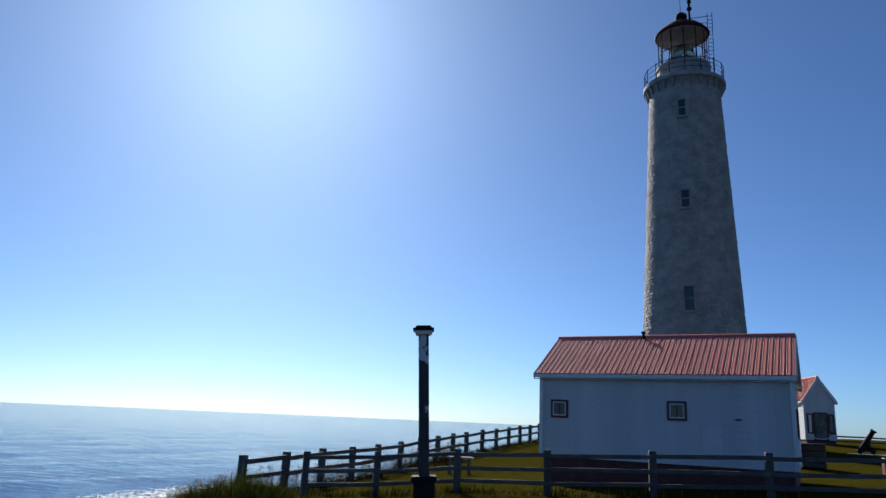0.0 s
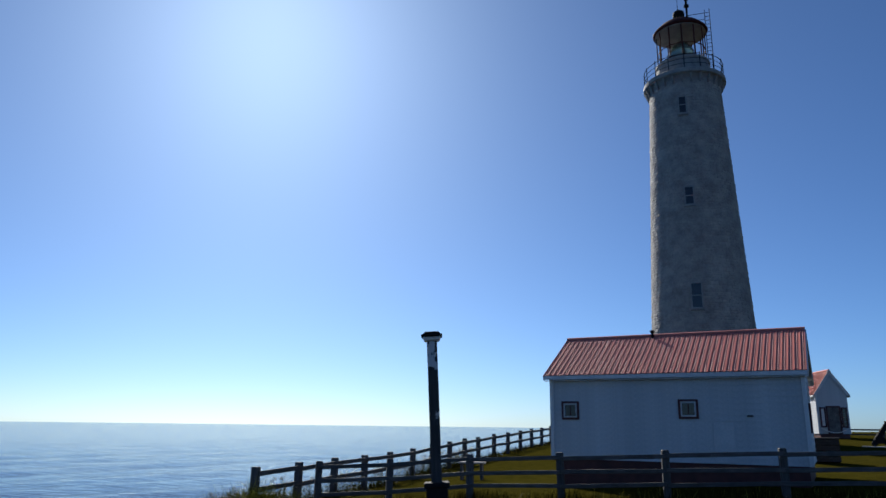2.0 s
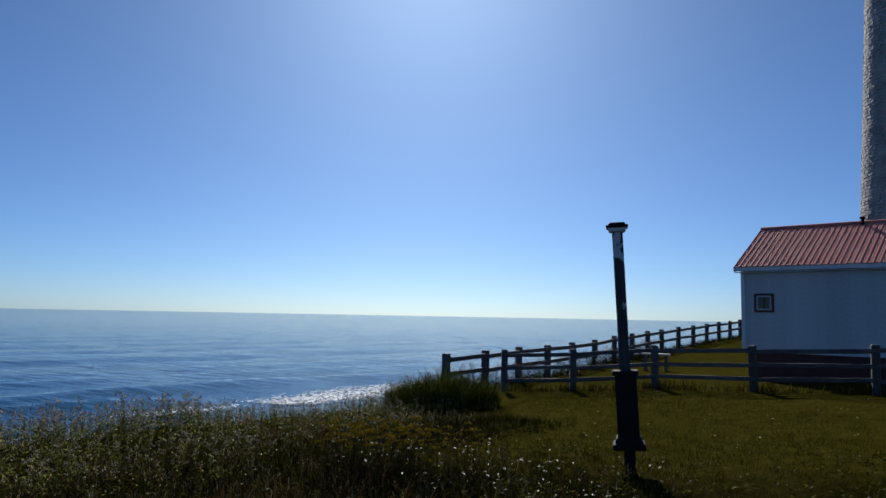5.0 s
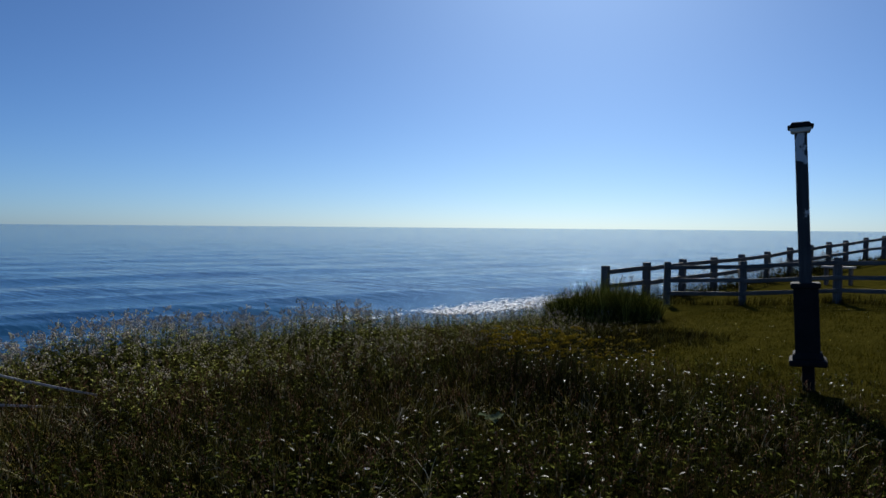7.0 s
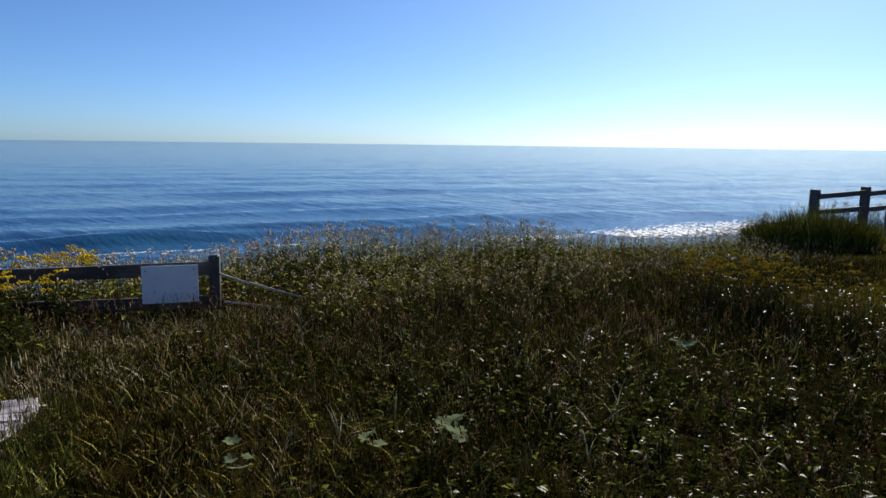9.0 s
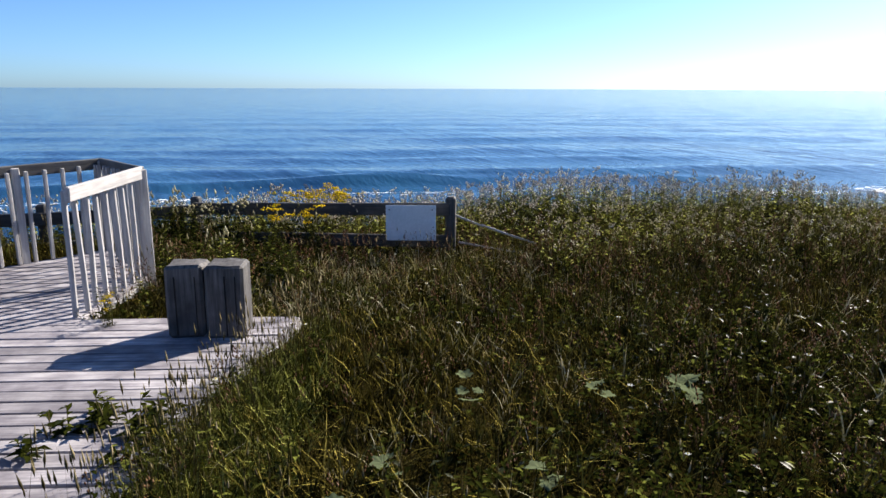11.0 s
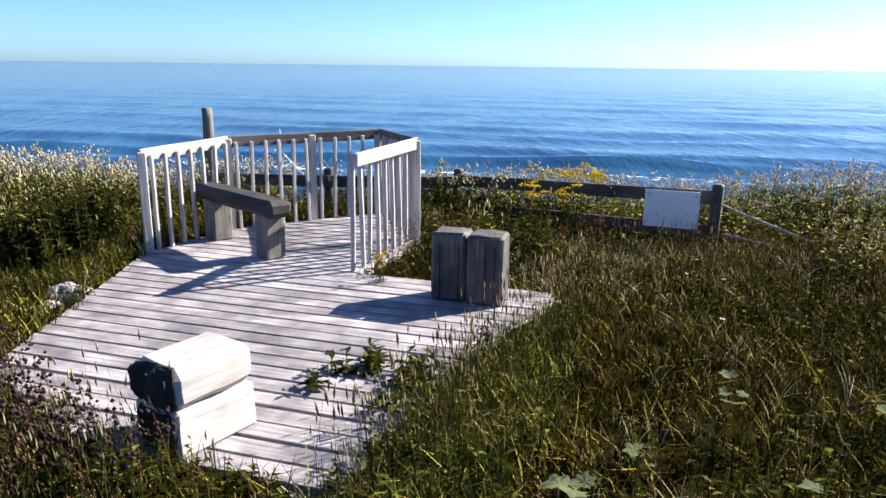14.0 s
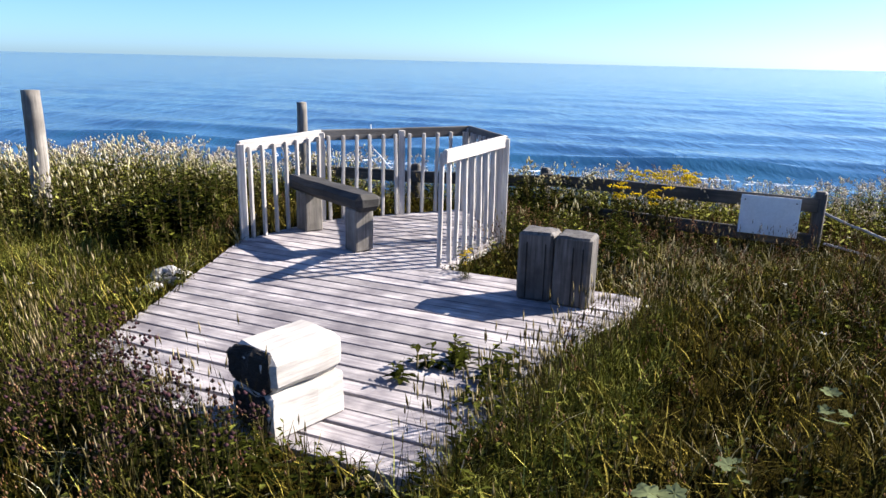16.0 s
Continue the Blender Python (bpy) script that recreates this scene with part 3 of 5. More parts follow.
for z in (27.8, 28.17, 28.55):
    ring = bmesh.new()
    n = 48
    rr = 0.03 if z > 28.4 else 0.02
    loops = []
    for k in range(n):
        a = 2 * math.pi * k / n
        loops.append([ring.verts.new(((2.88 + rr * math.cos(q)) * math.cos(a), (2.88 + rr * math.cos(q)) * math.sin(a), z + rr * math.sin(q))) for q in (0, 1.57, 3.14, 4.71)])
    for k in range(n):
        for q in range(4):
            ring.faces.new((loops[k][q], loops[(k + 1) % n][q], loops[(k + 1) % n][(q + 1) % 4], loops[k][(q + 1) % 4]))
    part("gallery_rail", ring, M_BLACK, lighthouse, "thin black iron rail")
stanchion = lathe([(0.032, 27.42), (0.032, 28.6), (0.05, 28.62), (0.02, 28.68)], 6)
st_me = bpy.data.meshes.new("stanchion")
stanchion.to_mesh(st_me)
stanchion.free()
st_me.materials.append(M_BLACK)
for k in range(16):
    a = 2 * math.pi * (k + 0.3) / 16
    part("stanchion", st_me, M_BLACK, lighthouse, m=pose(2.88 * math.cos(a), 2.88 * math.sin(a), 0))
# lantern
mull = box(0.075, 0.10, 2.85, 0.01)
mu_me = bpy.data.meshes.new("mullion")
mull.to_mesh(mu_me)
mull.free()
mu_me.materials.append(M_DARKRED)
for k in range(12):
    a = 360 * (k + 0.5) / 12
    part("mullion", mu_me, M_DARKRED, lighthouse, m=pose(1.78 * math.cos(radians(a)), 1.78 * math.sin(radians(a)), 28.9, 0, 0, a))
    c, s = math.cos(radians(a)), math.sin(radians(a))
    c2, s2 = math.cos(radians(a + 30)), math.sin(radians(a + 30))
    part("transom", box(2 * 1.78 * math.sin(radians(15)) - 0.05, 0.05, 0.06, 0.01), M_DARKRED, lighthouse,
         m=Matrix.Translation((0.89 * (c + c2), 0.89 * (s + s2), 30.1)) @ pose(0, 0, 0, 0, 0, a + 15 + 90))
part("curtain_wall", lathe([(1.74, 28.92), (1.84, 28.96), (1.84, 29.1), (1.7, 29.12)], 24), M_DARKRED, lighthouse)
lens = part("lens", lathe([(0.45, 29.1), (0.72, 29.35), (0.78, 29.4), (0.82, 29.65), (0.92, 29.7), (0.94, 30.2), (0.82, 30.25), (0.78, 30.5), (0.7, 30.55), (0.5, 30.9), (0.2, 31.1)], 24), M_LENS, lighthouse, "greenish glass lens", smooth=True)
part("lens_pedestal", lathe([(0.5, 28.9), (0.45, 29.15)], 16), M_DARKRED, lighthouse)
part("lantern_ceiling", lathe([(1.9, 31.62), (1.88, 31.68)], 32), M_CONC, lighthouse, "pale grey lantern ceiling")
part("roof", lathe([(1.9, 31.69), (2.02, 31.70), (2.06, 31.80), (1.95, 31.94), (1.5, 32.40), (1.0, 32.72), (0.5, 32.92), (0.3, 32.96)], 32), M_DARKRED, lighthouse, "dark oxide red domed lantern roof", smooth=True)
part("vent_ball", lathe([(0.3, 32.94), (0.28, 33.10), (0.42, 33.25), (0.46, 33.45), (0.42, 33.65), (0.25, 33.80), (0.05, 33.85)], 16), M_BLACK, lighthouse, "dark vent ball", smooth=True)
mx, my = 0.62 * math.cos(radians(FACE + 90)), 0.62 * math.sin(radians(FACE + 90))
part("mast", lathe([(0.09, 32.4), (0.08, 34.0), (0.2, 34.05), (0.2, 34.2), (0.1, 34.25), (0.09, 34.6), (0.16, 34.65), (0.16, 34.85), (0.03, 34.9), (0.03, 36.2)], 10), M_BLACK, lighthouse, "dark instrument mast", pose(mx, my, 0))
part("lightning_rod", lathe([(0.025, 33.5), (0.012, 36.5)], 6), M_BLACK, lighthouse, m=pose(-0.05, 0, 0))
lad = pose(0, 0, 0, 0, 0, FACE + 90)
lbm = bmesh.new()
for dx in (0, 0.42):
    box(0.05, 0.05, 6.2, 0, (1.92 + 0.85 * dx, 0.4, 27.6), bm=lbm)
for k in range(17):
    box(0.36, 0.03, 0.03, 0, (2.10, 0.4, 28.2 + 0.33 * k), bm=lbm)
for z, x0 in ((33.5, 0.7), (32.95, 0.7)):
    box(1.92 - x0, 0.035, 0.035, 0, ((1.92 + x0) / 2, 0.4, z), bm=lbm)
part("ladder", lbm, M_BLACK, lighthouse, "thin black iron ladder", lad)

# ---- lamp post ----
lamp = thing("lamp_post", "leaning disused lamp post with peeling paint over black base", "lamp post", pose(0.0, 8.82, -0.12) @ pose(0, 0, 0, 0, -2.9, 2))
upright = pose(0, 0, 0, 0, -90)
part("pole", timber(1.78, 0.128, 0.128, 3, 0.014, 0.002), M_POLE, lamp, "square pole with peeling black and white paint", pose(-0.064, 0, 2.14, 0, 90))
bxm = bmesh.new()
box(0.255, 0.255, 0.80, 0.012, (0, 0, 0.50), bm=bxm)
box(0.305, 0.305, 0.06, 0.012, (0, 0, 1.27), bm=bxm)
box(0.33, 0.33, 0.09, 0.02, (0, 0, 0.46), taper=0.88, bm=bxm)
box(0.385, 0.385, 0.07, 0.015, (0, 0, 0.40), bm=bxm)
part("base_box", bxm, M_BLACK, lamp, "flared black base box")
part("stub", box(0.13, 0.13, 0.48, 0.01, (0, 0, -0.05)), M_BLACK, lamp)
cpm = bmesh.new()
box(0.185, 0.185, 0.05, 0.01, (0, 0, 3.02), taper=1.25, bm=cpm)
part("cap", cpm, M_WHITE, lamp, "white moulded cap")
cpt = bmesh.new()
box(0.265, 0.265, 0.03, 0.008, (0, 0, 3.072), bm=cpt)
box(0.22, 0.22, 0.035, 0.008, (0, 0, 3.102), taper=0.8, bm=cpt)
part("cap_top", cpt, M_BLACK, lamp, "dark stepped cap top")

# ---- fences ----


def rail_fence(name, label, pts, post_h, post_w, rails, rail_h, mat, group, sink=0.15, rail_d=0.05, wob=0.02, tops=None):
    f = thing(name, label, "fence", group=group)
    rng = random.Random(len(pts))
    pm = []
    for k in range(3):
        b = timber(post_h + sink, post_w, post_w, 10 + k, 0.02, 0.006, 4)
        me = bpy.data.meshes.new("post")
        bmesh.ops.recalc_face_normals(b, faces=b.faces)
        b.to_mesh(me)
        b.free()
        me.materials.append(mat)
        pm.append(me)
    zs = [float(ground_z(x, y)) if tops is None else tops[i] - post_h for i, (x, y) in enumerate(pts)]
    for i, (x, y) in enumerate(pts):
        j = min(i + 1, len(pts) - 1)
        h = max(j - 1, 0)
        yaw = math.degrees(math.atan2(pts[j][1] - pts[h][1], pts[j][0] - pts[h][0]))
        part("post", pm[i % 3], mat, f, m=pose(x, y, zs[i] + (post_h - sink) / 2, rng.uniform(-1.5, 1.5), rng.uniform(-1.5, 1.5), yaw) @ pose(post_w / 2, 0, 0, 0, -90))
    for i in range(len(pts) - 1):
        for k, rz in enumerate(rails):
            p = Vector((*pts[i], zs[i] + rz + rng.uniform(-wob, wob)))
            q = Vector((*pts[i + 1], zs[i + 1] + rz + rng.uniform(-wob, wob)))
            n = Vector((0, 0, 1)).cross(q - p).normalized() * -(post_w / 2 + rail_d / 2 - 0.015)
            part("rail", timber((q - p).length + 0.02, rail_d, rail_h, i * 5 + k, 0.008, 0.006), mat, f, m=beam_between(p + n, q + n) @ pose(0, 0, -rail_h / 2))
    return f


front_pts = [(-3.42, 18.55), (-1.66, 19.0), (0.42, 19.35), (2.68, 18.5), (5.06, 17.6), (7.70, 17.3), (10.3, 16.9), (13.0, 16.5)]
rail_fence("rail_fence", "weathered grey three-rail wooden fence on the lawn", front_pts, 1.1, 0.17, (0.97, 0.62, 0.30), 0.10, M_FENCE, "rail fences")
cliff_pts = [(-4.9 + 0.65 * k, 18.1 + 1.87 * k) for k in range(10)] + [(0.95 + 0.84 * k, 34.93 + 2.22 * k) for k in range(1, 8)]
rail_fence("rail_fence", "weathered grey wooden fence along the cliff edge", cliff_pts, 1.1, 0.18, (0.95, 0.55), 0.12, M_FENCE, "rail fences")
inland_pts = [(24 + 2.4 * k, 58 - 1.1 * k) for k in range(8)]
rail_fence("rail_fence", "dark wooden fence in the distance", inland_pts, 1.1, 0.16, (0.95, 0.6), 0.11, M_FENCE, "rail fences", tops=[float(ground_z(x, y)) + 0.72 for x, y in inland_pts])

# ---- viewing deck ----
DZ = 0.05
DC = Vector((-6.76, -2.03))
DD = Vector((0.43, 0.90)).normalized()
DN = Vector((DD.y, -DD.x))


def deck_xy(s, w):
    p = DC + DD * s + DN * w
    return p.x, p.y


def span_at(poly, w):
    """The range of s that a convex outline covers at the depth w."""
    hits = []
    for (s0, w0), (s1, w1) in zip(poly, poly[1:] + poly[:1]):
        if min(w0, w1) <= w <= max(w0, w1) and abs(w1 - w0) > 1e-6:
            hits.append(s0 + (s1 - s0) * (w - w0) / (w1 - w0))
    return (min(hits), max(hits)) if len(hits) > 1 else None


def to_sw(p):
    d = Vector(p) - DC
    return d.dot(DD), d.dot(DN)


RA, RB, RM, RC, RD, RE = (-6.77, -2.0), (-7.65, -1.37), (-8.04, -0.53), (-8.35, 0.25), (-7.0, 0.50), (-5.88, -0.12)
main_poly = [(0, 0.0), (3.75, 0.0), (3.75, 0.32), (3.42, 1.2), (3.3, 2.95), (1.07, 2.95)]
bay_poly = [(to_sw(RA)[0], 0.0)] + [to_sw(p) for p in (RB, RM, RC, RD)] + [(to_sw(RE)[0], 0.0)]
deck = thing("viewing_deck", "low bleached grey plank viewing deck amid tall weeds", "deck")
rngd = random.Random(8)


def plank_row(poly, w0, w1):
    a, b = span_at(poly, w0 + 0.002), span_at(poly, w1 - 0.002)
    if not a or not b:
        return
    cx, cy = deck_xy((a[0] + a[1]) / 2, (w0 + w1) / 2)
    mid = (a[0] + a[1]) / 2
    g = 0.009
    top = [(a[0] - mid, -(w0 + w1) / 2 + w0 + g), (a[1] - mid, (w0 - w1) / 2 + g), (b[1] - mid, (w1 - w0) / 2 - g), (b[0] - mid, (w1 - w0) / 2 - g)]
    bev = 0.006
    verts = [(x, -y, -0.036) for x, y in top] + [(x, -y, -bev) for x, y in top] + [(x * (1 - 0.002), -y * 0.95, 0) for x, y in top]
    # cut the long faces so the boards can cup and wander a little
    faces = [(8, 9, 10, 11)]
    for r in (0, 4):
        for i in range(4):
            j = (i + 1) % 4
            faces.append((r + i, r + j, r + 4 + j, r + 4 + i))
    me = mesh_of("plank", verts, faces, M_DECK)
    bm = bmesh.new()
    bm.from_mesh(me)
    bmesh.ops.recalc_face_normals(bm, faces=bm.faces)
    bm.to_mesh(me)
    bm.free()
    part("plank", me, M_DECK, deck, m=pose(cx, cy, DZ + rngd.uniform(-0.004, 0.003), rngd.uniform(-0.5, 0.5), 0, math.degrees(math.atan2(DD.y, DD.x)) + rngd.uniform(-0.1, 0.1)))


k = 0
while 0.002 + 0.1475 * (k + 1) <= 2.96:
    plank_row(main_poly, 0.002 + 0.1475 * k, 0.002 + 0.1475 * (k + 1))
    k += 1
wmin = min(w for s, w in bay_poly)
k = 0
while -0.1475 * (k + 1) > wmin:
    plank_row(bay_poly, -0.1475 * (k + 1), -0.1475 * k)
    k += 1


def rim(pts):
    for p, q in zip(pts, pts[1:]):
        p3, q3 = Vector((*p, DZ - 0.2)), Vector((*q, DZ - 0.2))
        part("rim_board", timber((q3 - p3).length, 0.035, 0.16, 2, 0.005, 0.002), M_RAIL, deck, "bleached edge board", beam_between(p3, q3))


rim([deck_xy(0, 0), deck_xy(1.07, 2.95), deck_xy(3.3, 2.95), deck_xy(3.42, 1.2), deck_xy(3.75, 0.32), deck_xy(3.75, 0), RE])
rim([RE, RD, RC, RM, RB, RA])
part("deck_bearer", box(0.2, 2.2, 0.3, 0.01), M_GREY, deck, m=pose(*deck_xy(1.6, 1.5), DZ - 0.4, 0, 0, 64))
part("deck_bearer", box(0.2, 2.2, 0.3, 0.01), M_GREY, deck, m=pose(*deck_xy(3.0, 1.5), DZ - 0.4, 0, 0, 64))

# ---- deck railing ----
railing = thing("deck_railing", "bleached wooden railing with square balusters round deck bay", "railing")
tops = {RA: 0.99, RB: 1.02, RM: 1.02, RC: 1.03, RD: 1.06, RE: 1.05}
bal = {}


def baluster(h, w):
    key = round(h, 2), w
    if key not in bal:
        b = timber(h, w, 0.032, 5, 0.005, 0.003, 4)
        me = bpy.data.meshes.new("baluster")
        bmesh.ops.recalc_face_normals(b, faces=b.faces)
        b.to_mesh(me)
        b.free()
        me.materials.append(M_RAIL)
        bal[key] = me
    return bal[key]


rngr = random.Random(3)
centre = Vector((-7.1, -0.7))
for p, q, n, over in ((RA, RB, 7, 0), (RB, RM, 6, 0), (RM, RC, 5, 0), (RC, RD, 8, 0), (RD, RE, 8, 1)):
    p3, q3 = Vector((*p, tops[p])), Vector((*q, tops[q]))
    out = Vector((0, 0, 1)).cross(q3 - p3).normalized()
    if out.xy.dot(Vector(p) - centre) < 0:
        out = -out
    yaw = math.degrees(math.atan2(q3.y - p3.y, q3.x - p3.x))
    # far rails take the darker fence wood to imitate their shaded faces
    part("top_rail", timber((q3 - p3).length + 0.05, 0.042, 0.115, 3, 0.008, 0.003), M_RAIL if p in (RA, RD) else M_FENCE, railing, m=beam_between(p3, q3) @ pose(0, 0, -0.115))
    for i in range(n + (1 if over else 0)):
        f = i / n if over else (i + 0.5) / n
        c = p3.lerp(q3, f)
        side = -0.038 if not over else -0.040
        h = c.z - DZ - (0.03 if over else 0.06)
        c = c + out * side
        part("baluster", baluster(h, 0.038), M_RAIL, railing, m=pose(c.x, c.y, DZ + h / 2, rngr.uniform(-1.2, 1.2), rngr.uniform(-1, 1), yaw) @ pose(0.0, 0, 0, 0, -90) @ pose(0, 0, -0.016, 0, 0, 0))
for c in (RA, RB, RM, RC, RD):
    part("corner_post", timber(tops[c] - DZ + 0.25, 0.075, 0.075, 4, 0.008, 0.003, 4), M_RAIL, railing, m=pose(c[0] * 0.995 - 0.03, c[1], DZ - 0.25 + (tops[c] - DZ + 0.2) / 2, 0, 0, 20) @ pose(0.037, 0, 0, 0, -90))
wire = bpy.data.curves.new("wire", "CURVE")
wire.dimensions, wire.bevel_depth = "3D", 0.006
sp = wire.splines.new("POLY")
wp = [(-7.93, -0.86, 1.06), (-7.90, -0.85, 0.98), (-7.88, -0.87, 0.88), (-7.86, -0.82, 0.80), (-7.84, -0.74, 0.72), (-7.83, -0.66, 0.62), (-7.82, -0.62, 0.60)]
sp.points.add(len(wp) - 1)
for pt, co in zip(sp.points, wp):
    pt.co = (*co, 1)
wire.materials.append(M_SIGN)
wr = new("cord", wire)
wr.parent = railing
wr["label"] = "frayed pale cord tied to the rail"

# ---- bench, stump posts, timber block ----
bench = thing("bench", "rough bench of dark timber beam on two block legs", "bench")
ba, bb = Vector((-6.30, -0.78, 0.46)), Vector((-7.42, -1.60, 0.46))
byaw = math.degrees(math.atan2(bb.y - ba.y, bb.x - ba.x))
part("seat", timber((bb - ba).length + 0.06, 0.25, 0.15, 6, 0.045, 0.016), M_BEAM, bench, "dark weathered beam seat", beam_between(ba, bb) @ pose(0, 0, -0.02))
for f in (0.12, 0.80):
    c = ba.lerp(bb, f)
    part("leg", timber(0.40, 0.20, 0.19, 8 + int(f * 10), 0.015, 0.008, 4), M_GREY, bench, "grey cracked block leg", pose(c.x, c.y, DZ + 0.2, 0, 0, byaw) @ pose(0.095, 0, 0, 0, -90))


def cracked_post(w, d, h, seed):
    """A squared timber post on end, with split cracks down its faces."""
    bm = box(w, d, h, 0.02)
    bmesh.ops.subdivide_edges(bm, edges=bm.edges[:], cuts=3, use_grid_fill=True)
    for v in bm.verts:
        nv = noise.noise_vector(v.co * 4 + Vector((seed, 0, 0)))
        v.co += nv * 0.008
        if v.co.z > h * 0.9:
            v.co.z += 0.012 * noise.noise(v.co * 9 + Vector((seed, 3, 0)))
    for v in bm.verts:
        v.co = Vector((v.co.z, v.co.y, -v.co.x))
    return bm


stump = thing("stump_posts", "pair of cracked grey timber stumps standing on deck", "stump")
sd = Vector((-4.94 + 5.19, 0.80 - 0.38)).normalized()
syaw = math.degrees(math.atan2(sd.y, sd.x)) + 4
for i, (x, y, w, h) in enumerate(((-5.14, 0.56, 0.26, 0.515), (-5.00, 0.80, 0.27, 0.52))):
    post = part("stump_post", cracked_post(w, 0.25, h, i * 5), M_STUMP, stump, "cracked square timber post", pose(x, y, DZ, 0, 0, syaw) @ pose(0, 0, 0, 0, -90))
    crk = bmesh.new()
    for cx, wd in ((-0.06 + 0.07 * i, 0.008), (0.08, 0.005)):
        box(wd, 0.006, h * 0.82, 0, (cx, -0.131, 0.02), bm=crk)
    part("crack", crk, M_CHAR, post, "dark drying crack", pose(0, 0, 0, 0, 90))

block = thing("timber_block", "sun-bleached white double timber block with rotten dark end", "bench block", pose(-3.27, -0.97, DZ, 0, 0, -43))


def worn_block(l, w, h, seed, bev=0.025):
    bm = box(l, w, h, bev)
    bmesh.ops.subdivide_edges(bm, edges=bm.edges[:], cuts=4, use_grid_fill=True)
    for v in bm.verts:
        nv = noise.noise_vector(v.co * 5 + Vector((seed, 1, 2)))
        v.co += nv * 0.012
    return bm


part("lower_timber", worn_block(0.44, 0.31, 0.222, 1, 0.015), M_BLOCK, block, "bleached lower timber")
part("upper_timber", worn_block(0.46, 0.32, 0.205, 6, 0.05), M_BLOCK, block, "bleached upper timber with rounded edges", pose(0.0, 0, 0.222, 0, 0.8, 1))
rot = bmesh.new()
box(0.06, 0.29, 0.2, 0.03, (-0.005, 0, 0.225), bm=rot)
box(0.05, 0.27, 0.2, 0.03, (0.0, 0.0, 0.01), bm=rot)
bmesh.ops.subdivide_edges(rot, edges=rot.edges[:], cuts=2, use_grid_fill=True)
for v in rot.verts:
    v.co += noise.noise_vector(v.co * 14) * 0.03
part("rotten_end", rot, M_CHAR, block, "dark rotten end grain", pose(0.215, 0, 0))

# ---- broken fence with sign board ----
broken = [(-9.75, -1.9), (-9.35, -0.35), (-8.95, 1.28), (-7.02, 3.74)]
bf = rail_fence("broken_fence", "broken grey wooden fence sunk in tall weeds", broken, 0.95, 0.115, (0.80, 0.45), 0.145, M_OLDFENCE, "rail fences", 0.3, 0.05, 0.02, tops=[0.42, 0.44, 0.47, 0.56])
for p, q in (((-7.0, 3.74, 0.34), (-6.72, 4.0, 0.22)), ((-6.74, 3.98, 0.23), (-6.3, 4.42, 0.06)), ((-6.9, 3.78, 0.02), (-6.3, 4.25, -0.03))):
    part("broken_rail", timber((Vector(q) - Vector(p)).length, 0.016, 0.024, 3, 0.004, 0.016), M_RAIL, bf, "splintered pale broken rail", beam_between(p, q))
sa, sb = Vector((-7.30, 3.06, 0)), Vector((-7.02, 3.55, 0))
sm = beam_between((sa.x + 0.02, sa.y, 0.29), (sb.x + 0.02, sb.y, 0.29))
sign = thing("sign_board", "blank faded white sign board fixed to broken fence", "sign", Matrix.Translation((0.10, -0.06, 0)) @ sm)
part("board", box(0.56, 0.012, 0.40, 0.003, (0, 0, -0.2)), M_SIGN, sign)
for x in (-0.24, 0.24):
    part("screw", lathe([(0.008, 0), (0.006, 0.008)], 8), M_BLACK, sign, m=pose(x, -0.007, 0.15, 90))

# ---- round poles by the cliff ----


def round_pole(m, h, r, seed):
    bm = lathe([(r * 1.08, -0.3)] + [(r * (1.06 - 0.08 * k / 12), h * k / 12) for k in range(13)], 14)
    for v in bm.verts:
        v.co += noise.noise_vector(Vector((v.co.x * 6, v.co.y * 6, v.co.z * 2 + seed))) * 0.012
    ob = new("wooden_pole", None)
    ob.matrix_basis = m
    tagged(ob, "weathered grey round wooden pole standing in weeds", "pole", "round poles")
    for v in bm.verts:
        v.co = Vector((v.co.z, v.co.y, -v.co.x))
    part("shaft", bm, M_GREY, ob, m=pose(0, 0, 0, 0, -90), smooth=True)
    return ob


round_pole(pose(-7.42, -4.2, -0.05, 0, -1.0, 0), 1.43, 0.088, 1)
round_pole(pose(-8.95, -1.76, -0.15, 0, 0.5, 0), 1.37, 0.062, 5)

# ---- cannon, slab and small things on the lawn ----
cz = float(ground_z(23.7, 41.7))
cannon = thing("cannon", "old black iron cannon on small wheeled carriage", "cannon", pose(23.65, 41.7, cz + 0.02, 0, 0, -28) @ Matrix.Scale(0.85, 4))
part("barrel", lathe([(0.05, -0.75), (0.10, -0.7), (0.06, -0.66), (0.2, -0.6), (0.19, -0.1), (0.16, 0.5), (0.15, 0.85), (0.2, 0.92), (0.19, 1.0), (0.1, 1.0)], 20), M_BLACK, cannon, "tapered iron barrel", pose(0.0, 0, 0.72, 0, 32), smooth=True)
crg = bmesh.new()
for sy in (-0.22, 0.22):
    box(0.95, 0.07, 0.22, 0.01, (0, sy, 0.18), bm=crg)
    box(0.6, 0.07, 0.2, 0.01, (-0.02, sy, 0.4), taper=0.75, bm=crg)
part("carriage", crg, M_BLACK, cannon, "stepped black carriage")
for wx in (-0.38, 0.38):
    for sy in (-0.34, 0.34):
        part("wheel", lathe([(0.05, -0.06), (0.16, -0.05), (0.17, 0), (0.16, 0.05), (0.05, 0.06)], 18), M_BLACK, cannon, m=pose(wx, sy, 0.17, 90))
tagged(part("slab", box(1.9, 1.5, 0.14, 0.02), M_CONC, None, m=pose(23.65, 41.7, cz - 0.12, 0, 0, -30)), "pale concrete slab beneath the cannon", "slab")
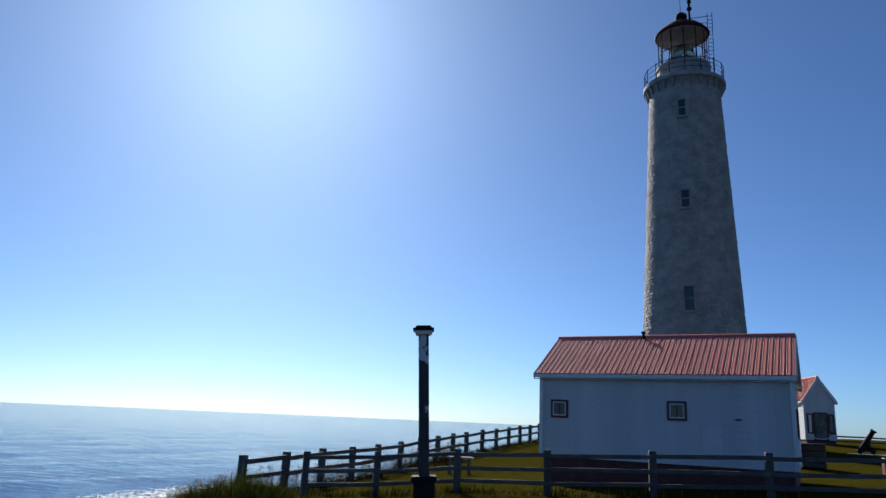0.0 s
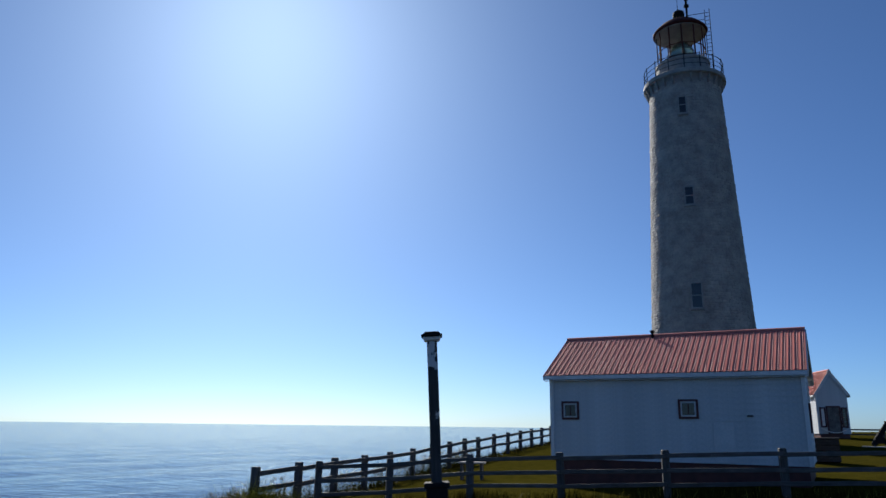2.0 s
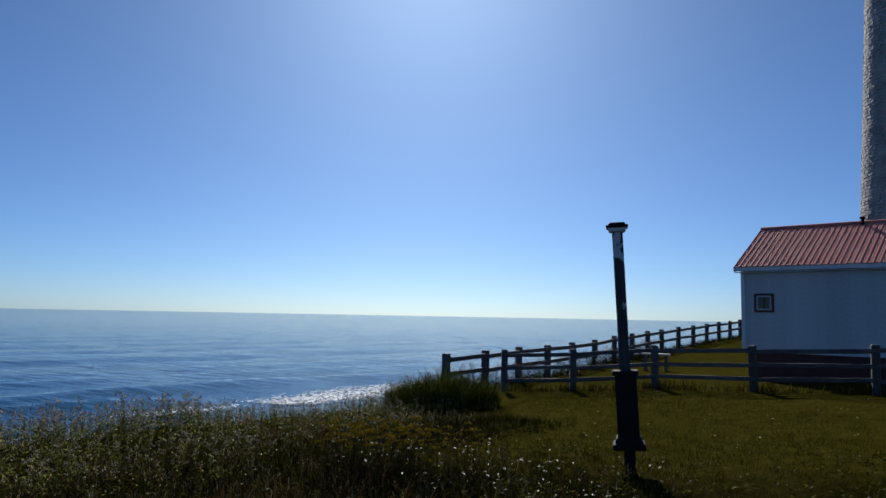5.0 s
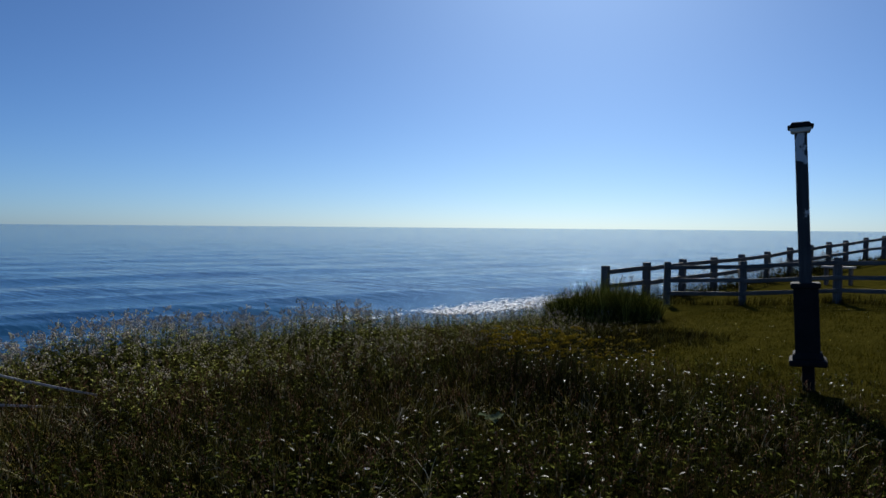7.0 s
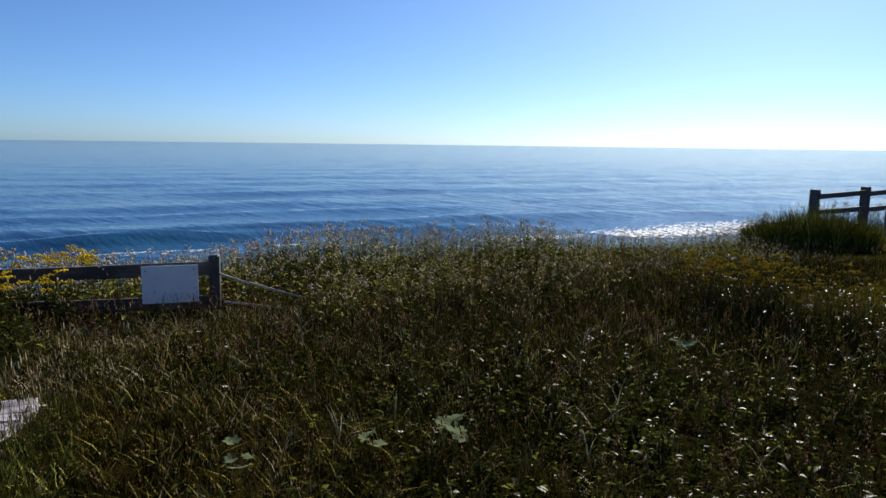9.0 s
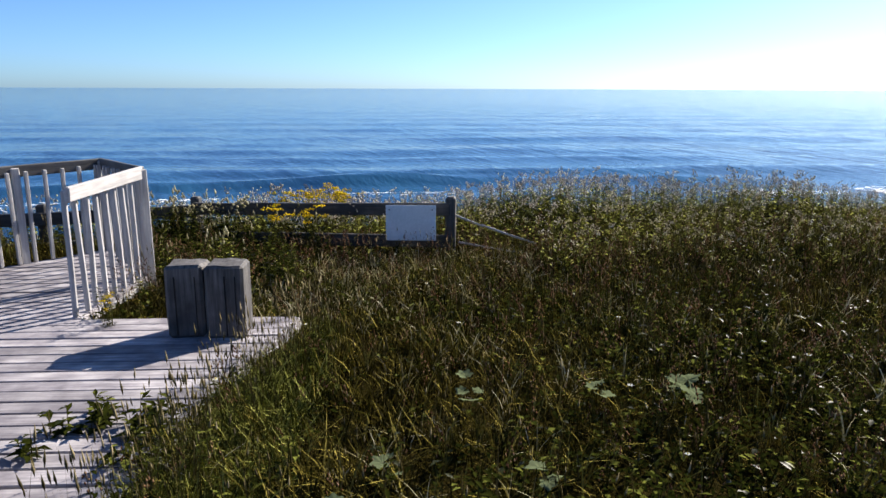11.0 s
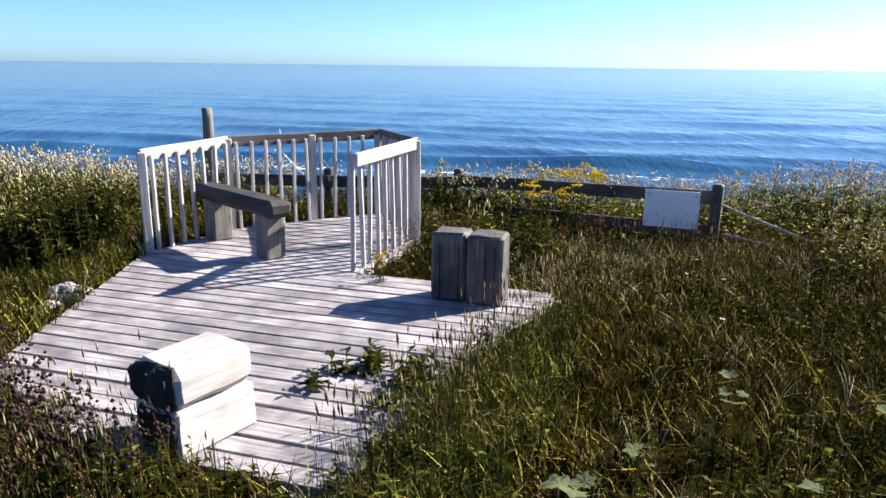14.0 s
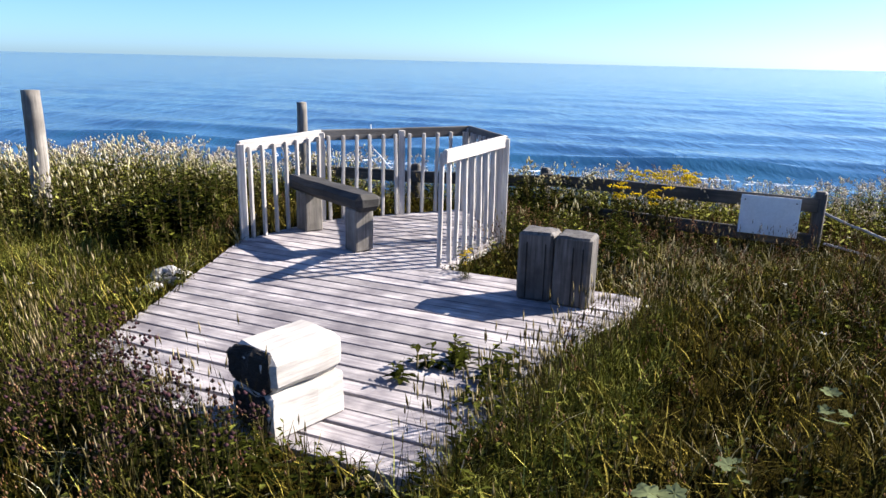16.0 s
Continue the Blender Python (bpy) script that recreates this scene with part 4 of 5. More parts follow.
tagged(part("red_plinth", box(0.8, 0.6, 0.7, 0.03), M_TRIM, None, m=pose(16.2, 26.6, float(ground_z(16.2, 26.6)) - 0.05, 0, 0, -20)), "low dark red painted plinth", "plinth")

crate = thing("wooden_crate", "dark weathered wooden crate on the lawn behind the shed", "crate", pose(14.5, 29.5, float(ground_z(14.5, 29.5)) + 0.02, 0, 0, -26.8) @ Matrix.Scale(1.2, 4))
part("crate_body", box(1.0, 0.8, 0.72, 0.02), M_CHAR, crate)
for i in range(4):
    part("slat", timber(1.04, 0.03, 0.15, i, 0.006, 0.004), M_BEAM, crate, m=pose(0, -0.415, 0.02 + 0.178 * i))
part("crate_lid", timber(1.06, 0.86, 0.05, 3, 0.01, 0.004), M_BEAM, crate, m=pose(0, 0, 0.722))
picnic = thing("picnic_bench", "small weathered bench with pale top on lawn", "bench", pose(0.55, 26.2, float(ground_z(0.55, 26.2)), 0, 0, -15))
part("top", timber(0.95, 0.34, 0.06, 2), M_RAIL, picnic, "pale plank top", pose(0, 0, 0.55))
for dx in (-0.36, 0.36):
    part("leg", box(0.08, 0.26, 0.57, 0.01, (dx, 0, -0.02)), M_FENCE, picnic, "dark leg")


def rock(x, y, z, r, seed):
    bm = bmesh.new()
    bmesh.ops.create_icosphere(bm, subdivisions=3, radius=r)
    for v in bm.verts:
        v.co *= 1 + 0.5 * noise.noise(v.co * (1.6 / r) + Vector((seed, 0, 0)))
        v.co.z *= 0.6
    return tagged(part("rock", bm, M_ROCK, None, m=pose(x, y, z)), "pale rough rock lying in grass by deck", "rock", "pale rocks")


rock(-5.68, -2.36, -0.02, 0.16, 1)
rock(-5.38, -2.42, -0.04, 0.12, 4)

# ---- vegetation ----
VR = np.random.default_rng(12)


def blade_tri(p, yaw, h, w, lean, segs=2, curl=0.5):
    """Triangles of one bent blade: base point, direction it leans, height, width, reach."""
    c, s = math.cos(yaw), math.sin(yaw)
    px, py = -s * w / 2, c * w / 2
    pts = []
    for k in range(segs + 1):
        f = k / segs
        r = lean * (f ** (1 + curl))
        z = h * (f - 0.25 * abs(lean) / max(h, 0.01) * f * f)
        q = (p[0] + c * r, p[1] + s * r, p[2] + z)
        ww = 1 - f ** 1.5
        if k == segs:
            pts.append([q])
        else:
            pts.append([(q[0] - px * ww, q[1] - py * ww, q[2]), (q[0] + px * ww, q[1] + py * ww, q[2])])
    v, t = [], []
    idx = []
    for row in pts:
        idx.append(list(range(len(v), len(v) + len(row))))
        v += row
    for a, b in zip(idx, idx[1:]):
        if len(b) == 2:
            t += [(a[0], a[1], b[1]), (a[0], b[1], b[0])]
        else:
            t.append((a[0], a[1], b[0]))
    return v, t


def spike(p, h, r, n=4):
    """A slim head: a ring between two tips."""
    v = [(p[0], p[1], p[2])] + [(p[0] + r * math.cos(6.283 * k / n), p[1] + r * math.sin(6.283 * k / n), p[2] + h * 0.42) for k in range(n)] + [(p[0], p[1], p[2] + h)]
    t = []
    for k in range(n):
        j = 1 + (k + 1) % n
        t += [(0, j, 1 + k), (1 + k, j, n + 1)]
    return v, t


def leaf(p, yaw, l, w, up):
    """A pointed leaf of four triangles, folded along its rib."""
    c, s = math.cos(yaw), math.sin(yaw)

    def at(f, side, dz):
        return (p[0] + c * l * f - s * side, p[1] + s * l * f + c * side, p[2] + l * up * f - l * 0.35 * f * f + dz)

    v = [at(0, 0, 0), at(0.45, w / 2, 0.12 * w), at(0.45, 0, -0.05 * w), at(0.45, -w / 2, 0.12 * w), at(1, 0, 0)]
    return v, [(0, 2, 1), (0, 3, 2), (1, 2, 4), (2, 3, 4)]


class Plant:
    def __init__(self):
        self.v, self.t, self.m = [], [], []

    def add(self, piece, mat):
        v, t = piece
        n = len(self.v)
        self.v += v
        self.t += [tuple(i + n for i in tri) for tri in t]
        self.m += [mat] * len(t)
        return self


def tuft(rng, n, h, spread, w, lean):
    p = Plant()
    for _ in range(n):
        a, r = rng.uniform(0, 6.283), spread * rng.random() ** 0.5
        k = rng.uniform(0.55, 1.15)
        p.add(blade_tri((r * math.cos(a), r * math.sin(a), 0), rng.uniform(0, 6.283), h * k, w * rng.uniform(0.7, 1.2), h * lean * rng.uniform(0.2, 1.2)), 0)
    return p


def seeded_grass(rng, h):
    p = tuft(rng, 4, h * 0.5, 0.05, 0.007, 0.6)
    for _ in range(2):
        x, y = rng.uniform(-0.05, 0.05), rng.uniform(-0.05, 0.05)
        hh = h * rng.uniform(0.8, 1.1)
        yaw, ln = rng.uniform(0, 6.283), rng.uniform(0.02, 0.14) * h
        p.add(blade_tri((x, y, 0), yaw, hh, 0.004, ln), 1)
        p.add(spike((x + ln * math.cos(yaw), y + ln * math.sin(yaw), hh * 0.86), 0.09, 0.007, 3), 2)
    return p


def tall_weed(rng, h, leaves, ll, lw, head):
    """A stemmed weed: alternate leaves up the stem and a branching top. Slots: 0 leaf, 1 stem, 2 head."""
    p = Plant()
    lean, yaw = rng.uniform(0, 0.15) * h, rng.uniform(0, 6.283)
    p.add(blade_tri((0, 0, 0), yaw, h, 0.011, lean), 1)
    p.add(blade_tri((0, 0, 0), yaw + 1.57, h, 0.011, 0.0), 1)
    for k in range(leaves):
        f = (k + rng.random()) / leaves
        q = (lean * f ** 1.5 * math.cos(yaw), lean * f ** 1.5 * math.sin(yaw), h * f * 0.93)
        s = 1.15 - 0.75 * f
        p.add(leaf(q, rng.uniform(0, 6.283), ll * s * rng.uniform(0.7, 1.2), lw * s, rng.uniform(0.1, 0.8)), 0)
    tip = (lean * math.cos(yaw), lean * math.sin(yaw), h * 0.95)
    if head == "burnet":
        p.add(spike(tip, rng.uniform(0.07, 0.12), 0.014, 5), 2)
        if rng.random() < 0.6:
            a = rng.uniform(0, 6.283)
            p.add(spike((tip[0] + 0.06 * math.cos(a), tip[1] + 0.06 * math.sin(a), h * 0.82), 0.07, 0.012, 4), 2)
    elif head == "seed":
        for _ in range(9):
            a, r = rng.uniform(0, 6.283), rng.uniform(0.01, 0.09)
            p.add(spike((tip[0] + r * math.cos(a), tip[1] + r * math.sin(a), tip[2] - 0.03 + rng.uniform(-0.06, 0.05)), 0.04, 0.016, 4), 2)
    elif head == "plume":
        for k in range(7):
            a = rng.uniform(0, 6.283)
            r = 0.02 + 0.05 * (1 - k / 7)
            p.add(spike((tip[0] + r * math.cos(a), tip[1] + r * math.sin(a), tip[2] - 0.12 + 0.025 * k), 0.035, 0.013, 3), 2)
    elif head == "flat":
        for _ in range(14):
            a, r = rng.uniform(0, 6.283), 0.075 * rng.random() ** 0.5
            p.add(spike((tip[0] + r * math.cos(a), tip[1] + r * math.sin(a), tip[2] + rng.uniform(-0.015, 0.02)), 0.022, 0.016, 4), 2)
    elif head == "knap":
        for _ in range(4):
            a, r, dz = rng.uniform(0, 6.283), rng.uniform(0.03, 0.12), rng.uniform(-0.14, 0.06)
            e = (tip[0] + r * math.cos(a), tip[1] + r * math.sin(a), tip[2] + dz)
            p.add(blade_tri((tip[0], tip[1], tip[2] - 0.18), a, 0.18 + dz, 0.004, r, 1), 1)
            p.add(spike(e, 0.036, 0.017, 5), 2)
    return p


def redtop(rng, h):
    """A thin stalk under an airy brown panicle, with two low blades."""
    p = tuft(rng, 3, h * 0.4, 0.04, 0.006, 0.7)
    yaw, ln = rng.uniform(0, 6.283), rng.uniform(0.02, 0.12) * h
    p.add(blade_tri((0, 0, 0), yaw, h, 0.0035, ln), 1)
    for k in range(11):
        f = 0.66 + 0.34 * k / 11
        a, r = rng.uniform(0, 6.283), 0.045 * (1.05 - (f - 0.66) / 0.34)
        p.add(spike((ln * f ** 1.5 * math.cos(yaw) + r * math.cos(a), ln * f ** 1.5 * math.sin(yaw) + r * math.sin(a), h * f), 0.022, 0.0055, 3), 2)
    return p


def curly(rng, n, h):
    """Dry blades that rise and bow right over."""
    p = Plant()
    for _ in range(n):
        a, r = rng.uniform(0, 6.283), 0.05 * rng.random()
        p.add(blade_tri((r * math.cos(a), r * math.sin(a), 0), rng.uniform(0, 6.283), h * rng.uniform(0.7, 1.1), 0.009, h * rng.uniform(0.5, 1.1), 4, 1.2), 0)
    return p


def clover(rng, n=7):
    p = Plant()
    for _ in range(n):
        a, r = rng.uniform(0, 6.283), 0.12 * rng.random() ** 0.5
        p.add(leaf((r * math.cos(a), r * math.sin(a), rng.uniform(0.03, 0.16)), rng.uniform(0, 6.283), rng.uniform(0.05, 0.09), rng.uniform(0.03, 0.05), rng.uniform(-0.1, 0.5)), 0)
    return p


def daisy(rng):
    p = Plant()
    h = rng.uniform(0.12, 0.3)
    p.add(blade_tri((0, 0, 0), 0, h, 0.004, 0.02), 1)
    for k in range(8):
        p.add(blade_tri((0.02, 0, h * 0.97), k * 0.785, 0.006, 0.012, 0.022, 1, 0.0), 2)
    p.add(spike((0.02, 0, h * 0.96), 0.012, 0.007, 4), 3)
    return p


def scatter(name, label, category, plants, xy, scale, mats, level=None):
    """One mesh of many plants, turned, sized and leaned one by one."""
    xy = np.asarray(xy, float)
    n = len(xy)
    which = VR.integers(0, len(plants), n)
    yaw = VR.uniform(0, 6.283, n)
    leanx, leany = VR.normal(0.05, 0.09, n), VR.normal(-0.03, 0.09, n)
    gz = ground_z(xy[:, 0], xy[:, 1]) if level is None else np.full(n, level)
    V, T, S = [], [], []
    base = 0
    for k, pl in enumerate(plants):
        sel = np.nonzero(which == k)[0]
        if not len(sel):
            continue
        pv, pt, pm = np.array(pl.v), np.array(pl.t), np.array(pl.m)
        c, s, sc = np.cos(yaw[sel])[:, None], np.sin(yaw[sel])[:, None], scale[sel][:, None]
        x, y, z = pv[:, 0] * sc, pv[:, 1] * sc, pv[:, 2] * sc
        X = x * c - y * s + xy[sel, 0][:, None] + leanx[sel][:, None] * z
        Y = x * s + y * c + xy[sel, 1][:, None] + leany[sel][:, None] * z
        Z = z + gz[sel][:, None] - 0.01
        V.append(np.stack([X, Y, Z], -1).reshape(-1, 3))
        T.append((pt[None] + (np.arange(len(sel)) * len(pv))[:, None, None] + base).reshape(-1, 3))
        S.append(np.tile(pm, len(sel)))
        base += len(sel) * len(pv)
    V, T, S = np.concatenate(V), np.concatenate(T), np.concatenate(S)
    me = bpy.data.meshes.new(name)
    me.vertices.add(len(V))
    me.vertices.foreach_set("co", V.astype(np.float32).ravel())
    me.loops.add(T.size)
    me.loops.foreach_set("vertex_index", T.astype(np.int32).ravel())
    me.polygons.add(len(T))
    me.polygons.foreach_set("loop_start", np.arange(0, T.size, 3, dtype=np.int32))
    me.polygons.foreach_set("material_index", S.astype(np.int32))
    for m in mats:
        me.materials.append(m)
    me.update(calc_edges=True)
    return tagged(new(name, me), label, category, kind="stuff")


def inside(xy, poly, grow=0.0):
    xy = np.asarray(xy)
    c = np.mean(poly, 0)
    poly = [c + (np.array(p) - c) * (1 + grow) for p in poly]
    hit = np.zeros(len(xy), bool)
    j = len(poly) - 1
    for i in range(len(poly)):
        (xi, yi), (xj, yj) = poly[i], poly[j]
        cross = ((yi > xy[:, 1]) != (yj > xy[:, 1])) & (xy[:, 0] < (xj - xi) * (xy[:, 1] - yi) / (yj - yi + 1e-12) + xi)
        hit ^= cross
        j = i
    return hit


DECK_OUT = [deck_xy(*p) for p in main_poly]
BAY_OUT = [RA, RB, RM, RC, RD, RE]


def pick(n, x0, x1, y0, y1, keep):
    xy = np.stack([VR.uniform(x0, x1, n), VR.uniform(y0, y1, n)], -1)
    ok = keep(xy) & ~inside(xy, DECK_OUT, 0.0) & ~inside(xy, BAY_OUT, 0.04)
    ok &= np.hypot(xy[:, 0] - 0.1, xy[:, 1] + 0.2) > 0.6
    return xy[ok]


def clump(n, cx, cy, rx, ry):
    a, r = VR.uniform(0, 6.283, n), VR.random(n) ** 0.5
    return np.stack([cx + rx * r * np.cos(a), cy + ry * r * np.sin(a)], -1)


def wdist(xy):
    return xy[:, 0] - edge_x(xy[:, 1])


def patchy(xy, f, seed):
    """Soft random patches between 0 and 1."""
    x, y = xy[:, 0] * f + seed, xy[:, 1] * f - seed
    return 0.5 + 0.25 * np.sin(x * 1.7 + 1.3 * np.sin(y * 1.1)) + 0.25 * np.sin(y * 2.1 + 1.7 * np.sin(x * 0.7 + 1.0))


def before_fence(xy):
    """True on the inland side of the broken fence, where only low grass grows."""
    ax, ay, bx, by = -9.3, 0.6, -6.7, 4.1
    side = (bx - ax) * (xy[:, 1] - ay) - (by - ay) * (xy[:, 0] - ax)
    along = ((xy[:, 0] - ax) * (bx - ax) + (xy[:, 1] - ay) * (by - ay)) / ((bx - ax) ** 2 + (by - ay) ** 2)
    return (side < 0.25) & (along > -0.35) & (along < 1.12)


def tall_scale(xy):
    """Weeds stand tall south of the deck and lower northwards and behind the broken fence."""
    s = 0.78 - 0.08 * smooth(-1.0, 2.0, xy[:, 1])
    s = s * (1.08 - 0.42 * smooth(2.4, 5.2, wdist(xy)) * smooth(3.0, 5.0, xy[:, 1]))
    s = s * (1.0 - 0.42 * smooth(8.5, 12.5, xy[:, 1])) * (1.0 - 0.15 * smooth(3.0, 5.5, xy[:, 1]))
    return s * (0.80 + 0.40 * patchy(xy, 0.9, 4))


prng = random.Random(21)
lawn_line = lambda xy: np.minimum(xy[:, 0] + 3.4 - 0.16 * (xy[:, 1] - 6) + 0.5 * np.sin(xy[:, 1] * 0.9), xy[:, 1] - 7.4 + 0.35 * np.sin(xy[:, 0] * 1.3))  # > 0: mown lawn

# tall weeds along the cliff edge
def tall_zone(xy):
    w = wdist(xy)
    near_bush = np.hypot((xy[:, 0] + 4.6) / 1.5, (xy[:, 1] - 15.2) / 2.0) < 1
    inland = (xy[:, 1] > 3.8) & (xy[:, 1] < 13) & (np.hypot(xy[:, 0], xy[:, 1]) > 6.7 + 0.5 * np.sin(3 * np.arctan2(xy[:, 1], xy[:, 0]) * 3)) & (lawn_line(xy) < -0.4) & (w < 5.4)
    return (w > -0.6) & ~before_fence(xy) & ((w < 2.9 + 0.7 * np.sin(xy[:, 1] * 0.7)) | near_bush | inland) & (xy[:, 1] < 17.5)


weeds_a = [tall_weed(prng, prng.uniform(0.7, 1.0), 13, 0.17, 0.07, "seed") for _ in range(4)] + [tall_weed(prng, prng.uniform(0.6, 0.9), 13, 0.19, 0.085, "plume") for _ in range(4)]
xy = pick(14000, -13, -2.5, -9, 18, tall_zone)
scatter("weeds", "dense tall grey-headed weeds along the cliff edge", "weeds", weeds_a, xy, VR.uniform(0.7, 1.05, len(xy)) * tall_scale(xy), [M_LIT_GREEN, M_STEM, M_SEED])
burn = [tall_weed(prng, prng.uniform(0.65, 0.95), 10, 0.12, 0.05, "burnet") for _ in range(5)]
xy = pick(5200, -13, -4, -9, 4.5, lambda p: tall_zone(p) & (patchy(p, 0.6, 3) > 0.35) & ((p[:, 1] < -1.2) | (VR.random(len(p)) < 0.35)))
more = pick(2600, -11, -4, -8, 0, lambda p: (wdist(p) > 1.5) & (wdist(p) < 4.6) & ~before_fence(p) & (patchy(p, 0.6, 3) > 0.3))
xy = np.concatenate([xy, more, np.stack([VR.uniform(-7.6, -6.2, 26), VR.uniform(0.6, 1.4, 26)], -1)])
scatter("burnet_flowers", "cream bottlebrush flower spikes on tall green stems", "wildflowers", burn, xy, VR.uniform(0.5, 1.08, len(xy)) * tall_scale(xy), [M_LIT_GREEN, M_STEM, M_BURNET])
long_grass = [seeded_grass(prng, prng.uniform(0.55, 0.85)) for _ in range(6)]
xy = pick(3500, -13, -2.5, -9, 18, lambda p: tall_zone(p) | ((wdist(p) < 4.6) & (wdist(p) > 0) & (p[:, 1] < 14) & (VR.random(len(p)) < 0.5) & ~before_fence(p)))
scatter("tall_grass", "tall dry grass with pale seed heads among weeds", "grass", long_grass, xy, VR.uniform(0.6, 1.05, len(xy)) * tall_scale(xy), [M_BLADE, M_STEM, M_STRAW])

bush = [tuft(prng, 16, prng.uniform(0.7, 0.92), 0.14, 0.016, 0.7) for _ in range(5)]
a_, r_ = VR.uniform(0, 6.283, 900), VR.random(900) ** 0.5
xy = np.stack([-4.1 + 1.05 * r_ * np.cos(a_) + 0.35 * r_ * np.sin(a_), 15.1 + 1.15 * r_ * np.sin(a_)], -1)
scatter("grass_bush", "thick dark green clump of tall grass by fence end", "grass", bush, xy, VR.uniform(0.75, 1.1, len(xy)) * (1.2 - 0.5 * r_), [M_LIT_GREEN])

broad = [tall_weed(prng, prng.uniform(0.55, 0.8), 22, 0.17, 0.075, "none") for _ in range(5)]
xy = pick(5200, -13, -4, -9, 6, lambda p: (wdist(p) > 0) & (wdist(p) < 4.2) & ~before_fence(p) & (patchy(p, 0.5, 6) > 0.3))
xy = np.concatenate([xy, np.stack([VR.uniform(-8.2, -6.0, 190), VR.uniform(0.62, 1.7, 190)], -1)])
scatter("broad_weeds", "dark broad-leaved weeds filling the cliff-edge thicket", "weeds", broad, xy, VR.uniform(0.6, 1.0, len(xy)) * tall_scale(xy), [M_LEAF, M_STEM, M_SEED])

xy = np.concatenate([clump(120, -7.2, -2.75, 0.9, 0.36), clump(50, -6.4, -2.75, 0.35, 0.2)])
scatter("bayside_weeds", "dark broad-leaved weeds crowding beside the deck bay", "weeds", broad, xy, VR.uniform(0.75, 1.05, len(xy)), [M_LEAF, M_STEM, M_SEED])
xy = np.concatenate([clump(n, -8.95 + 1.93 * f + 0.24, 1.28 + 2.46 * f - 0.22, 0.2, 0.2) for f, n in ((-0.06, 20), (0.02, 22), (0.12, 20), (0.24, 16), (0.34, 5), (0.47, 9), (0.54, 7))])
scatter("fence_weeds", "leafy dark green weeds growing up the broken fence", "weeds", broad + burn[:1] + weeds_a[:1], xy, VR.uniform(0.62, 1.0, len(xy)), [M_LEAF, M_STEM, M_BURNET])

# meadow between the path and the cliff
def meadow(xy):
    return (wdist(xy) > np.where(xy[:, 1] > 4.5, 4.2, 1.8)) & (lawn_line(xy) < 0.9 * VR.random(len(xy)))


tufts = [tuft(prng, 8, prng.uniform(0.15, 0.27), 0.09, 0.009, 0.9) for _ in range(8)]
xy = pick(44000, -10, 3.2, -7, 13, meadow)
low = 1.0 - 0.45 * smooth(-3.0, -1.2, xy[:, 0]) * smooth(-1.0, 1.5, xy[:, 1])
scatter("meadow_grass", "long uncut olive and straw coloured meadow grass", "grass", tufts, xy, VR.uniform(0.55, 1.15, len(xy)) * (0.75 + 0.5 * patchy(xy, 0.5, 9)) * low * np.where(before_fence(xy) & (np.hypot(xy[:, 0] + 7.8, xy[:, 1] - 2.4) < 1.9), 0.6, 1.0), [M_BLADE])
xy = pick(4200, -9, 0.8, -7, 12, meadow)
scatter("seeding_grass", "thin stalks of seeding grass over the meadow", "grass", long_grass, xy, VR.uniform(0.4, 0.75, len(xy)), [M_BLADE, M_STEM, M_STRAW])
red = [redtop(prng, prng.uniform(0.32, 0.5)) for _ in range(6)]
xy = pick(5200, -8, 0.5, -4, 9, lambda p: meadow(p) & (p[:, 1] > -2.2) & (VR.random(len(p)) < 0.25 + 0.9 * patchy(p, 0.5, 11)))
scatter("redtop_grass", "reddish brown airy seeding grass through the meadow", "grass", red, xy, VR.uniform(0.6, 1.05, len(xy)), [M_BLADE, M_STEM, M_REDTOP])
xy = np.concatenate([pick(5200, -8.2, -3.6, -6.2, -2.2, lambda p: wdist(p) > 1.8), *[clump(90, *deck_xy(4.05 - 0.05 * k, 0.45 + 0.3 * k), 0.28, 0.25) for k in range(3, 11)]])
xy = xy[~inside(xy, DECK_OUT) & (np.hypot(xy[:, 0] + 5.45, xy[:, 1] + 2.35) > 0.38)]
scatter("fresh_grass", "uncut green grass beside the deck, sunlit brightness in its colour", "grass", tufts, xy, VR.uniform(0.55, 1.15, len(xy)), [M_LIT_GREEN])
curls = [curly(prng, 5, prng.uniform(0.16, 0.30)) for _ in range(6)]
xy = pick(1500, -8, 1.5, -6, 8, lambda p: meadow(p) & (patchy(p, 0.8, 7) > 0.42))
more = np.stack([VR.uniform(-7.2, -5.0, 460), VR.uniform(1.0, 4.6, 460)], -1)
xy = np.concatenate([xy, more[before_fence(more)]])
scatter("dry_grass", "pale dry grass blades bowing over among green", "grass", curls, xy, VR.uniform(0.5, 1.15, len(xy)), [M_PALE])
clovers = [clover(prng, 8) for _ in range(6)]
xy = pick(26000, -6, 3.2, -7, 10, lambda p: (wdist(p) > 4.2) & (VR.random(len(p)) < 0.9 * patchy(p, 0.8, 2) * np.clip(1.35 - np.hypot(p[:, 0], p[:, 1]) / 10, 0.1, 1)))
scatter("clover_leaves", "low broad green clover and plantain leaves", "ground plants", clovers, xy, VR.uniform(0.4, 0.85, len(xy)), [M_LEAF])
low_weed = [tall_weed(prng, prng.uniform(0.2, 0.36), 12, 0.10, 0.034, "none") for _ in range(5)]
xy = pick(8500, -9, 3, -7, 11, lambda p: meadow(p) & (patchy(p, 0.7, 5) > 0.4))
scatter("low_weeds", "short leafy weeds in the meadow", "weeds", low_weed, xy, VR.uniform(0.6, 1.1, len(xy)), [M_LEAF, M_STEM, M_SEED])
daisies = [daisy(prng) for _ in range(4)]
